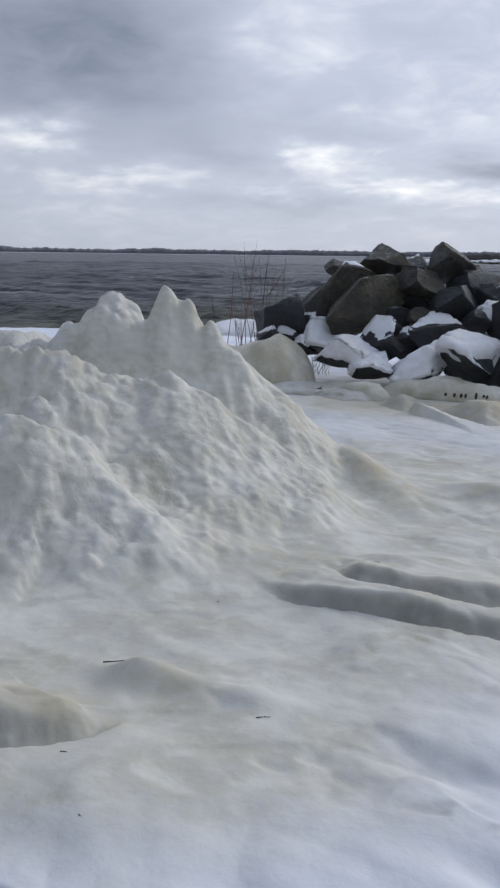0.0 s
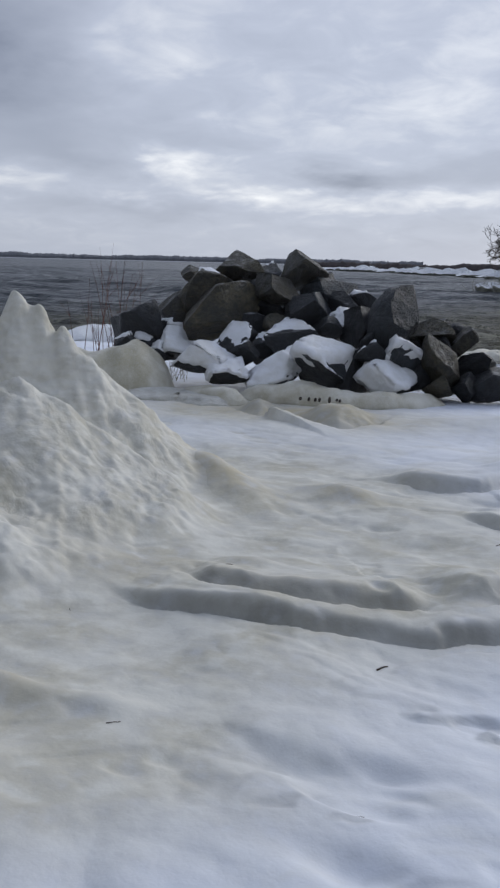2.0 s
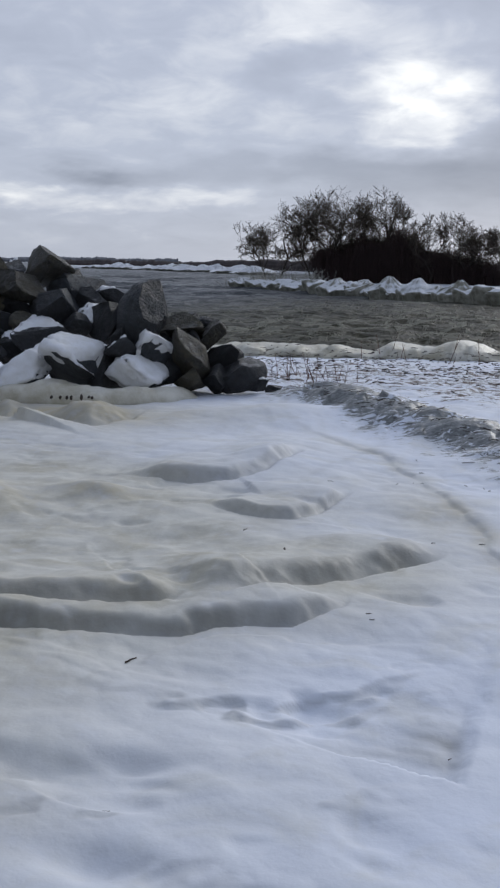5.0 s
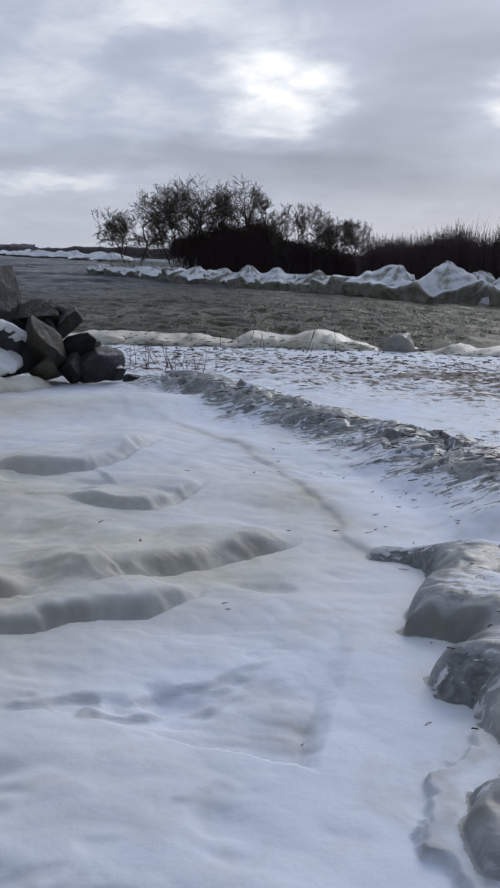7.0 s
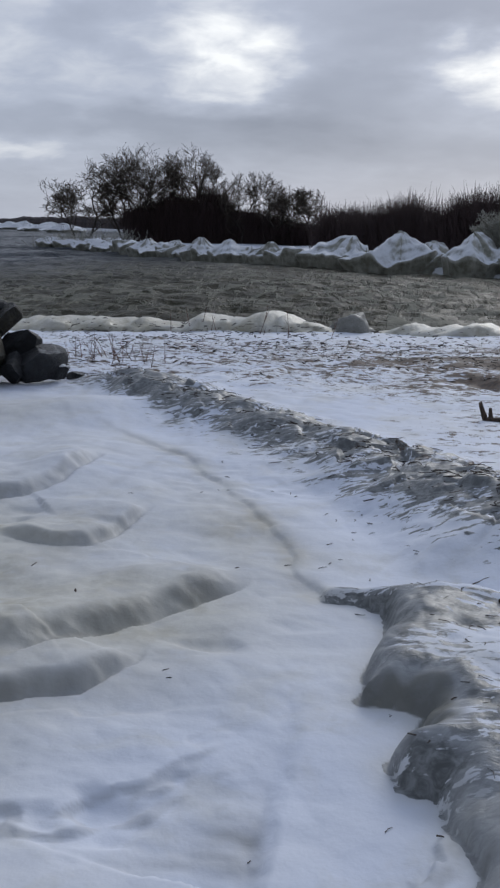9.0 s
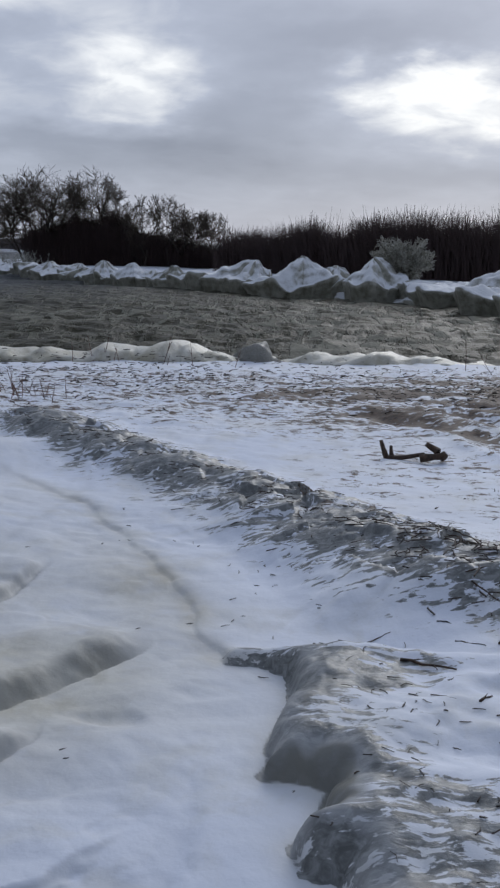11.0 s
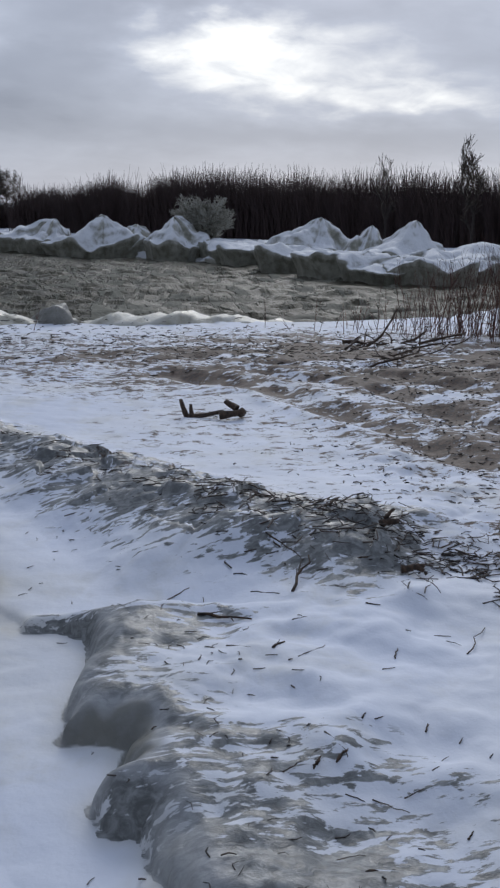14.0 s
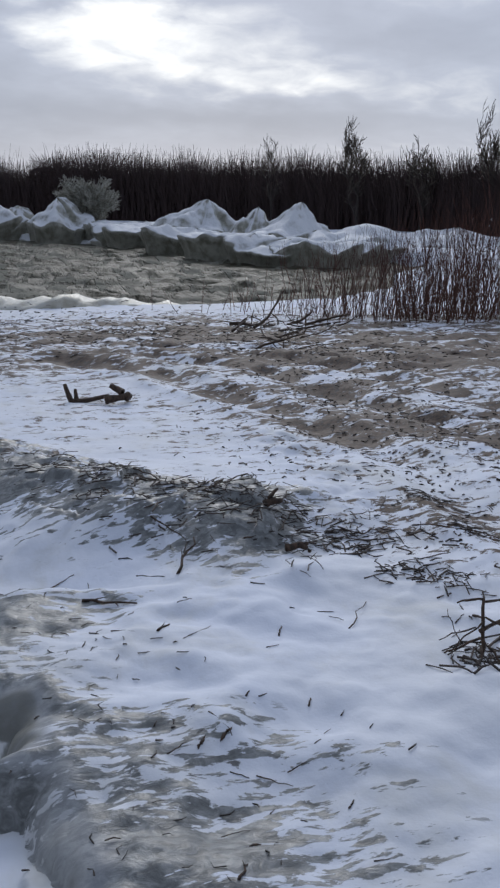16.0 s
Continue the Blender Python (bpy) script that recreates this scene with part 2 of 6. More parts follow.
def water_material():
    m, k, p = material("choppy_cold_water")
    pos = where(k)
    ripples = k.noise(k.scaled(pos, (1.6, 0.7, 1.0)), 1.0, 5, 0.58, 0.5)
    chop = k.noise(k.scaled(pos, (0.30, 0.22, 1.0), radians(12)), 1.0, 6, 0.62, 0.6)
    murk = attr(k, "murk")
    base = k.mix(murk, rgb(0.030, 0.036, 0.042), rgb(0.045, 0.042, 0.027))
    base = k.mix(k.span(chop, 0.44, 0.62, 0.0, 0.85), base, k.mix(murk, rgb(0.085, 0.092, 0.10), rgb(0.10, 0.095, 0.07)))
    flake = k.noise(k.scaled(pos, (1.0, 0.30, 1.0)), 1.9, 4, 0.6, 0.6)
    slush = k.math("MULTIPLY", k.span(flake, 0.50, 0.57), attr(k, "slush"), True)
    crest = k.math("MULTIPLY", k.span(attr(k, "crest"), 0.5, 0.9), k.span(ripples, 0.5, 0.62), True)
    col = k.mix(k.math("MULTIPLY", slush, 0.52), base, rgb(0.42, 0.415, 0.345))
    col = k.mix(k.math("MULTIPLY", crest, 0.35), col, rgb(0.5, 0.51, 0.5))
    k.put(p.inputs["Base Color"], col)
    k.put(p.inputs["Roughness"], k.math("ADD", k.span(murk, 0.0, 1.0, 0.28, 0.42), k.math("MULTIPLY", slush, 0.4)))
    p.inputs["IOR"].default_value = 1.22
    p.inputs["Specular IOR Level"].default_value = 0.10
    h = k.math("ADD", k.math("MULTIPLY", chop, 1.4), k.math("ADD", ripples, k.math("MULTIPLY", slush, 0.6)))
    k.put(p.inputs["Normal"], k.bump(h, 0.7, 0.25))
    return m


def rock_material(name, dark, light, moss):
    m, k, p = material(name)
    co = k.add("ShaderNodeTexCoord").outputs["Object"]
    per = k.add("ShaderNodeObjectInfo").outputs["Random"]
    big, grain = k.noise(co, 4.0, 5, 0.6), k.noise(co, 40, 5, 0.65)
    vein = k.noise(k.scaled(co, (3, 3, 12)), 1.5, 5, 0.6, 1.0)
    col = k.mix(k.span(big, 0.3, 0.7), dark, light)
    col = k.mix(k.span(vein, 0.5, 0.75, 0, 0.55), col, moss)
    mottle = k.noise(co, 13.0, 7, 0.72, 0.4)
    col = k.mix(k.span(mottle, 0.46, 0.62, 0, 0.6), col, rgb(0.016, 0.015, 0.013))
    col = k.mix(k.span(mottle, 0.30, 0.42, 0.35, 0.0), col, rgb(0.16, 0.15, 0.125))
    col = k.mix(k.span(grain, 0.3, 0.8, 0, 0.35), col, rgb(0.02, 0.02, 0.02))
    hsv = k.add("ShaderNodeHueSaturation")
    k.put(hsv.inputs["Color"], col)
    k.put(hsv.inputs["Value"], k.span(per, 0, 1, 0.6, 1.2, False))
    # a dusting of frost where the stone faces up
    up = k.add("ShaderNodeSeparateXYZ")
    k.put(up.inputs[0], k.add("ShaderNodeNewGeometry").outputs["Normal"])
    dust = k.math("ADD", up.outputs[2], k.math("MULTIPLY", k.math("SUBTRACT", k.noise(co, 9, 6, 0.7), 0.5), 1.6))
    k.put(p.inputs["Base Color"], k.mix(k.span(dust, 0.85, 1.3, 0.0, 0.4), hsv.outputs[0], rgb(0.62, 0.64, 0.67)))
    k.put(p.inputs["Roughness"], k.span(big, 0.3, 0.7, 0.42, 0.75))
    k.put(p.inputs["Normal"], k.bump(k.math("ADD", k.math("ADD", big, mottle), k.math("MULTIPLY", grain, 0.4)), 0.85, 0.06))
    return m


def bark_material(name, dark, light, scale=30.0):
    m, k, p = material(name)
    co = where(k)
    n = k.noise(k.scaled(co, (1, 1, 0.25)), scale, 4, 0.6)
    k.put(p.inputs["Base Color"], k.mix(k.span(n, 0.3, 0.7), dark, light))
    p.inputs["Roughness"].default_value = 0.85
    k.put(p.inputs["Normal"], k.bump(n, 0.5, 0.01))
    return m


def stem_material(name, dark, light):
    """Thin stems, each a little different."""
    m, k, p = material(name)
    per = k.math("FRACT", k.math("ADD", k.add("ShaderNodeNewGeometry").outputs["Random Per Island"], k.add("ShaderNodeObjectInfo").outputs["Random"]))
    k.put(p.inputs["Base Color"], k.mix(per, dark, light))
    p.inputs["Roughness"].default_value = 0.8
    return m


M_GROUND = ground_material()
M_MOUND = ice_material("lumpy_beige_ice", rgb(0.44, 0.42, 0.355), rgb(0.66, 0.65, 0.605), 9.0, 0.06)
M_YELLOW = ice_material("yellowish_ice", rgb(0.43, 0.39, 0.27), rgb(0.66, 0.635, 0.55), 6.0, 0.03, 0.4)
M_SHORE = shore_ice_material()
M_WET_ICE = ice_material("wet_dark_ice", rgb(0.13, 0.125, 0.10), rgb(0.27, 0.26, 0.22), 5.0, 0.05, 0.35)
M_WATER = water_material()
M_ROCK_OLIVE = rock_material("olive_granite", rgb(0.022, 0.02, 0.014), rgb(0.085, 0.074, 0.045), rgb(0.13, 0.105, 0.055))
M_ROCK_DARK = rock_material("dark_slate_rock", rgb(0.010, 0.011, 0.013), rgb(0.034, 0.037, 0.042), rgb(0.055, 0.058, 0.062))
M_ROCK_GREY = rock_material("grey_blue_rock", rgb(0.026, 0.031, 0.037), rgb(0.07, 0.08, 0.09), rgb(0.10, 0.105, 0.11))
M_SNOWCAP = ice_material("crusted_snow", rgb(0.66, 0.66, 0.64), rgb(0.80, 0.81, 0.84), 8.0, 0.03, 0.6)
M_BARK = bark_material("wet_dark_bark", rgb(0.022, 0.017, 0.014), rgb(0.06, 0.046, 0.036))
M_WOOD = bark_material("wet_driftwood", rgb(0.022, 0.016, 0.012), rgb(0.10, 0.062, 0.04), 60.0)
M_TWIG = stem_material("twigs", rgb(0.018, 0.014, 0.012), rgb(0.07, 0.05, 0.04))
M_CROWN = stem_material("bare_twigs", rgb(0.04, 0.031, 0.025), rgb(0.10, 0.077, 0.055))
M_OSIER = stem_material("reddish_brown_stems", rgb(0.036, 0.022, 0.020), rgb(0.068, 0.041, 0.036))
M_BUSH = stem_material("red_brown_bush_stems", rgb(0.06, 0.026, 0.02), rgb(0.16, 0.07, 0.048))
M_FROST = stem_material("ice_glazed_stems", rgb(0.20, 0.19, 0.15), rgb(0.50, 0.49, 0.43))
# wood colour lightened and blued: distance haze is painted in
M_FOREST_HAZED = bark_material("distant_wood_hazed", rgb(0.13, 0.135, 0.15), rgb(0.20, 0.205, 0.22), 0.15)
M_SHRUBS = bark_material("far_leafless_shrubs", rgb(0.035, 0.027, 0.027), rgb(0.08, 0.062, 0.056), 0.8)


# ---- shape helpers ----
def lattice(ix, iy, seed):
    h = (ix * 374761393 + iy * 668265263 + seed * 974634421) & 0xFFFFFFFF
    h = ((h ^ (h >> 13)) * 1274126177) & 0xFFFFFFFF
    return ((h ^ (h >> 16)) & 0xFFFF) / 65535.0


def vnoise(x, y, seed=0):
    ix, iy = np.floor(x).astype(np.int64), np.floor(y).astype(np.int64)
    fx, fy = x - ix, y - iy
    fx, fy = fx * fx * fx * (fx * (fx * 6 - 15) + 10), fy * fy * fy * (fy * (fy * 6 - 15) + 10)
    a, b = lattice(ix, iy, seed), lattice(ix + 1, iy, seed)
    c, d = lattice(ix, iy + 1, seed), lattice(ix + 1, iy + 1, seed)
    return (a + (b - a) * fx) * (1 - fy) + (c + (d - c) * fx) * fy


def fbm(x, y, size, octaves=4, seed=0, gain=0.5):
    """Noise about 0, from -1 to 1 at most, whose largest lumps are about size metres."""
    total, amp, norm = 0.0, 1.0, 0.0
    ca, sa = math.cos(0.6), math.sin(0.6)
    px, py = x / size, y / size
    for o in range(octaves):
        total = total + amp * (vnoise(px, py, seed + 17 * o) * 2 - 1)
        norm += amp
        amp *= gain
        px, py = (px * ca - py * sa) * 2.03 + 5.2, (px * sa + py * ca) * 2.03 + 1.7
    return total / norm


def billow(x, y, size, octaves=3, seed=0):
    """Rounded lumps with creases between them, about 0 to 1."""
    total, amp, norm = 0.0, 1.0, 0.0
    for o in range(octaves):
        total = total + amp * np.minimum(np.abs(vnoise(x / size + 3.1 * o, y / size, seed + 31 * o) * 2 - 1) * 1.6, 1)
        norm += amp
        amp *= 0.5
        size *= 0.47
    return total / norm


def cells(x, y, size, seed=0):
    """Nearest of scattered points: distance in sizes, a number of its own, and the offset from it."""
    px, py = x / size, y / size
    ix, iy = np.floor(px).astype(np.int64), np.floor(py).astype(np.int64)
    best = np.full(np.shape(px), 9.0)
    who, ox, oy = np.zeros(np.shape(px)), np.zeros(np.shape(px)), np.zeros(np.shape(px))
    for i in (-1, 0, 1):
        for j in (-1, 0, 1):
            cx, cy = ix + i + lattice(ix + i, iy + j, seed), iy + j + lattice(ix + i, iy + j, seed + 7)
            d = np.hypot(px - cx, py - cy)
            near = d < best
            best = np.where(near, d, best)
            who = np.where(near, lattice(ix + i, iy + j, seed + 13), who)
            ox, oy = np.where(near, px - cx, ox), np.where(near, py - cy, oy)
    return best, who, ox, oy


def lumps(x, y, size, seed=0):
    """Rounded melted lumps with creases between, about 0 to 1."""
    wx, wy = x + 0.35 * size * fbm(x, y, size * 1.3, 2, seed + 3), y + 0.35 * size * fbm(x, y, size * 1.3, 2, seed + 4)
    d, who, _, _ = cells(wx, wy, size, seed)
    return (1 - np.minimum(d, 1.1) ** 2) * (0.55 + 0.6 * vnoise(x / size * 0.7, y / size * 0.7, seed + 8))


def blocks(x, y, size, seed=0):
    """Tilted broken slabs, about 0 to 1."""
    d, who, ox, oy = cells(x + 0.2 * size * fbm(x, y, size, 2, seed + 3), y, size, seed)
    return 0.5 + 0.5 * (who - 0.5) + 0.45 * (ox * np.cos(who * 40) + oy * np.sin(who * 40)) - 0.25 * step(d, 0.45, 0.9)


def step(v, lo, hi):
    t = np.clip((v - lo) / (hi - lo), 0, 1)
    return t * t * (3 - 2 * t)


def along(x, y, line):
    """Distance to a polyline, signed (+ to its left), and how far along it (0 to 1)."""
    pts = np.array(line, float)
    seg = np.hypot(*(pts[1:] - pts[:-1]).T)
    start = np.concatenate([[0], np.cumsum(seg)])
    best, side, t = np.full(np.shape(x), 1e9), np.ones(np.shape(x)), np.zeros(np.shape(x))
    for i in range(len(seg)):
        (ax, ay), (bx, by) = pts[i], pts[i + 1]
        dx, dy = (bx - ax) / seg[i], (by - ay) / seg[i]
        u = np.clip((x - ax) * dx + (y - ay) * dy, 0, seg[i])
        dist = np.hypot(x - ax - u * dx, y - ay - u * dy)
        near = dist < best
        best = np.where(near, dist, best)
        side = np.where(near, np.sign(dx * (y - ay) - dy * (x - ax)), side)
        t = np.where(near, (start[i] + u) / start[-1], t)
    return best, side, t


def hump(x, y, cx, cy, rx, ry, h, turn=0.0, sharp=2.0):
    c, s = math.cos(radians(turn)), math.sin(radians(turn))
    u, v = ((x - cx) * c + (y - cy) * s) / rx, (-(x - cx) * s + (y - cy) * c) / ry
    return h * np.exp(-(np.sqrt(u * u + v * v + 1e-9) ** sharp))


def ledge(x, y, line, h, face, decay, wobble=0.04, seed=0, trough=0.35):
    """A tongue's edge: a sharp notch along the line, then a hollow face up to a rounded lip on its left, fading out behind."""
    wx, wy = x + wobble * fbm(x, y, 0.45, 4, seed, 0.45), y + wobble * fbm(x, y, 0.45, 4, seed + 5, 0.45)
    wx, wy = wx + 0.018 * fbm(x, y, 0.09, 3, seed + 2), wy + 0.018 * fbm(x, y, 0.09, 3, seed + 3)
    dist, side, t = along(wx, wy, line)
    s = dist * side
    far = 0.22 * sum(math.dist(a, b) for a, b in zip(line, line[1:]))
    ends = step(np.hypot(wx - line[0][0], wy - line[0][1]), 0.03, far) * step(np.hypot(wx - line[-1][0], wy - line[-1][1]), 0.03, far) * step(t, 0.0, 0.2) * step(1 - t, 0.0, 0.24)
    h = h * (0.9 + 0.45 * fbm(x, y, 0.5, 3, seed + 9))
    face = face * (1.2 + 0.5 * fbm(x, y, 0.35, 3, seed + 4))
    u = np.clip(s / face, 0, 1)
    notch = -trough * step(s, -0.012, 0.010) * (1 - step(u, 0.05, 0.75))
    rise = 0.45 * u + 0.55 * step(u, 0.0, 1.0)
    lip = 0.04 * np.exp(-((s - face) / (0.6 * face)) ** 2) * step(s, 0, face * 0.6)
    # face mask: takes the ice colour and the painted shade of the face
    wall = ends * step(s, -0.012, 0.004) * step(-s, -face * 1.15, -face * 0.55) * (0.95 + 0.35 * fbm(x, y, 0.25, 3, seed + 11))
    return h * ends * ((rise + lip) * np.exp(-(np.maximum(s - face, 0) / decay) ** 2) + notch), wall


# ---- the lie of the land ----
SHORE = ((-60, -30), (-24, 2), (-19, 10), (-15, 16), (-11, 19.3), (-7, 20.6), (-2, 20.3), (4, 20.3), (7, 21.5), (10, 24.5),
         (11.5, 28.5), (14, 31.5))
FAR_BANK = ((14, 31.5), (12.5, 34.5), (10.6, 32.6), (8.4, 32.8), (7.2, 36.0), (5.2, 41.5), (2.8, 45.5), (-2.0, 48.3), (-7.0, 52.0), (-11.6, 56.0),
            (-17, 63.5), (-24.5, 70.5), (-30.5, 76), (-33, 88), (-29, 130), (-5, 260))
BANK_EDGE = ((-3.4, 9.6), (-2.0, 8.15), (-1.5, 7.4), (-1.15, 6.8), (-0.8, 6.2), (-0.64, 5.6), (-0.5, 5.27), (-0.17, 5.18), (-0.15, 4.86),
             (-0.28, 4.42), (-0.26, 4.27), (-0.02, 4.2), (0.0, 3.95), (-0.12, 3.8), (-0.09, 3.7), (0.05, 3.62), (0.08, 3.42), (0.16, 3.26), (0.17, 3.1), (0.06, 3.03), (0.04, 2.8), (0.05, 2.68), (0.2, 2.58), (0.15, 2.4), (0.25, 2.0), (0.3, 0.3), (0.8, -4))
APRON = ((0.02, 3.5), (-0.03, 3.29), (-0.11, 3.12), (-0.1, 2.9), (-0.08, 2.72), (-0.03, 2.54), (0.05, 2.2), (0.2, 1.0), (0.6, -3))
RAMPART = ((-3.9, 11.75), (-2.9, 10.7), (-2.1, 9.9), (-1.28, 8.98), (-0.6, 8.15), (0.0, 7.42), (0.37, 6.8), (0.72, 6.3), (1.08, 5.98), (1.5, 5.8), (1.75, 5.62))
WATER_Z = -0.4
# yellowish places in the old ice: x, y, half-widths, strength, turn
AMBER = ((-4.25, 5.6, 0.5, 0.25, 0.9, 160), (-3.3, 5.85, 0.35, 0.14, 0.5, 20), (-6.0, 8.8, 1.4, 0.45, 0.8, 15), (-4.9, 8.7, 0.6, 0.35, 0.55, 10), (-2.86, 1.95, 0.3, 0.26, 0.8, 30),
         (-2.87, 2.42, 0.14, 0.1, 0.6, 20), (-3.6, 3.75, 1.0, 0.25, 0.35, 10), (-2.3, 3.95, 0.6, 0.12, 0.3, 10), (-0.85, 6.2, 0.12, 0.5, 0.6, 25), (-0.62, 5.4, 0.12, 0.25, 0.6, 20),
         (-1.2, 6.6, 0.25, 0.2, 0.35, 0), (-1.2, 4.25, 0.2, 0.15, 0.4, 30))


def land(x, y):
    """Height of the ground, and how much of it is ice, grey glazed ice and bare sand."""
    ds, ss, _ = along(x, y, SHORE)
    inland = -ds * ss                       # metres from the waterline, + on our side
    df, sf, _ = along(x, y, FAR_BANK)
    over = -df * sf                          # + on the far bank
    r = np.hypot(x, y)
    near = step(-r, -26, -15)

    # beach: level round the walker, falling to the waterline
    z = -0.30 * step(y, 10.5, 19.5) + 0.05 * step(y, 3, 8) * step(x, -0.5, 2.0)
    z = z + near * (0.022 * fbm(x, y, 1.1, 3, 3) + 0.008 * fbm(x, y, 0.28, 3, 9))
    z = z + near * step(-x, -0.2, 0.6) * (0.020 * (lumps(x * 0.6 + y * 0.2, y, 0.36, 12) - 0.4) + 0.006 * (lumps(x, y, 0.12, 14) - 0.4) * (1 + fbm(x, y, 0.6, 2, 15)))
    hollow = step(-x, 0.2, 1.0) * step(-y, -9, -6)
    z = z + near * hollow * (0.035 * fbm(x * 0.8 + y * 0.5, y * 1.4, 0.7, 3, 21) - 0.03 * step(fbm(x, y * 1.7, 0.5, 3, 40), 0.25, 0.7))

    # the glazed bank: bulging lobes that face the snow, streaked with ice and blown snow on top
    wx = x + 0.09 * fbm(x, y, 0.33, 4, 61)
    wy = y + 0.09 * fbm(x, y, 0.33, 4, 62)
    de, se, te = along(wx, wy, BANK_EDGE)
    s = de * se
    lobed = step(-y, -5.45, -5.15)
    knob = lumps(x, y, 0.17, 63)
    shelf = np.maximum(lobed, step(s, 0.45, 1.0) * step(-y, -8.5, -6.0))
    lobe = 0.014 + shelf * (0.075 + 0.045 * step(y, 3.4, 3.8) + 0.03 * fbm(x, y, 0.4, 2, 60))
    round_in = np.sqrt(np.clip(1 - (1 - np.clip(s / (0.06 + 1.1 * lobe), 0, 1)) ** 2, 0, 1))
    inside = np.where(s > 0, 1.0, 0.0)
    bank = (0.006 + 0.014 * lobed + lobe) * round_in * (1 + 0.35 * fbm(x, y, 0.35, 3, 66) * lobed) * inside
    bank = bank + lobed * inside * step(s, 0.0, 0.08) * np.exp(-np.maximum(s - 0.1, 0) / 0.35) * 0.05 * (knob - 0.35)
    bank = bank + lobed * inside * step(s, 0.1, 0.3) * np.exp(-np.maximum(s - 0.3, 0) / 0.8) * 0.022 * (lumps(x * 0.45, y, 0.10, 65) - 0.4)
    z = z + bank * near * step(-y, -9.6, -8.0)
    da, sa, ta = along(x + 0.11 * fbm(x, y, 0.16, 4, 91, 0.6), y, APRON)
    sa = da * sa
    z = z + 0.032 * step(sa, 0.0, 0.03) * step(-y, -3.6, -3.3) * (1 - step(s, 0.0, 0.1))
    reach = 0.74 + 0.25 * step(-y, -4.1, -3.9) - 0.5 * step(-y, -3.2, -2.6) + 0.75 * (vnoise(x * 0.3, y * 2.6, 67) - 0.45)
    grey_bank = lobed * step(s, -0.032, -0.014) * (np.exp(-(np.maximum(s, 0) / np.maximum(reach, 0.25)) ** 3) * 0.66 + 0.26 * np.exp(-(np.maximum(s, 0) / 0.25) ** 2))
    grey_bank = grey_bank * (0.9 + 0.4 * fbm(x * 0.4, y, 0.3, 3, 68))

    # the rampart of frozen debris
    dr, sr, tr = along(x + 0.16 * fbm(x, y, 0.5, 3, 71), y + 0.16 * fbm(x, y, 0.5, 3, 72), RAMPART)
    sr = dr * sr
    width = 0.42 + 0.12 * tr
    ends = step(tr, 0, 0.1) * step(1 - tr, 0.0, 0.05)
    ramp = ends * np.exp(-(np.abs(sr) / width) ** 2.6)
    slabs = blocks(x * 0.8 + y * 0.35, y - 0.3 * x, 0.30, 75)
    chips = blocks(x * 0.9 - y * 0.3, y, 0.13, 79)
    z = z + ramp * (0.05 + 0.10 * slabs + 0.04 * chips + 0.05 * fbm(x, y, 0.6, 2, 78)) + 0.05 * ends * step(sr, -width, -0.1) * near * np.exp(-np.maximum(sr, 0) / 2.5)
    grey = np.maximum(grey_bank, ramp ** 0.65 * (0.80 + 0.5 * fbm(x, y, 0.5, 3, 77) + 0.25 * (chips - 0.5)))

    # low icy ledges and drifts on the snow field
    glaze_shade = np.zeros(np.shape(x))
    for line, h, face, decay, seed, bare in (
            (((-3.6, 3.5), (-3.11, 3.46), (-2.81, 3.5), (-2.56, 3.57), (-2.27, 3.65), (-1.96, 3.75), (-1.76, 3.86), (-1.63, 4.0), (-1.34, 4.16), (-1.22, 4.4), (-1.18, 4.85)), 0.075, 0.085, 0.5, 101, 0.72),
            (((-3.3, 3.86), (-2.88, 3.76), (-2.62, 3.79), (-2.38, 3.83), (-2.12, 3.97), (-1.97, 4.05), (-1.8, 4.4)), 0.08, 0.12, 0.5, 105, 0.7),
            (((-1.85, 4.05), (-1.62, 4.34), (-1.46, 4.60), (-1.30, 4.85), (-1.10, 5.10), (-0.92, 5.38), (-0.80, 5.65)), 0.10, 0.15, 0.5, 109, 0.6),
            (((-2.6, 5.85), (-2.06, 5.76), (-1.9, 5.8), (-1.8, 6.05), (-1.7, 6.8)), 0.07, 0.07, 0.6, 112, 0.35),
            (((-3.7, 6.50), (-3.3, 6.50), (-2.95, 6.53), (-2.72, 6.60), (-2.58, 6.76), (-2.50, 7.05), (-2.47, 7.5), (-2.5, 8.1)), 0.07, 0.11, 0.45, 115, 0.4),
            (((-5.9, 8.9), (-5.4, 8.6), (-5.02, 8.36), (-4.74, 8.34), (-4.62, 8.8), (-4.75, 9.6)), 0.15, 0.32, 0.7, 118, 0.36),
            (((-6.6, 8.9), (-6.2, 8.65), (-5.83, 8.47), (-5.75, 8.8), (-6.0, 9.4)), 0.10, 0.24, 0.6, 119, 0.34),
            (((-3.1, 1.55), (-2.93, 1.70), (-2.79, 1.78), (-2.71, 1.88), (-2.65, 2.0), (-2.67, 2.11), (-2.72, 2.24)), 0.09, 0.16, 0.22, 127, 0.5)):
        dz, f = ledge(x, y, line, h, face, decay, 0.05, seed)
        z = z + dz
        # ledge faces: bare-ice grey with shade put into the colour
        glaze_shade = np.maximum(glaze_shade, f * bare)
    # dark ice fronts; their rim on the snow doubles as painted contact shade
    glaze_shade = np.maximum(glaze_shade, lobed * step(y, 2.3, 2.6) * step(s, -0.032, -0.014) * np.exp(-(s / 0.13) ** 4) * (0.5 + 1.5 * fbm(x, y, 0.28, 3, 69)))
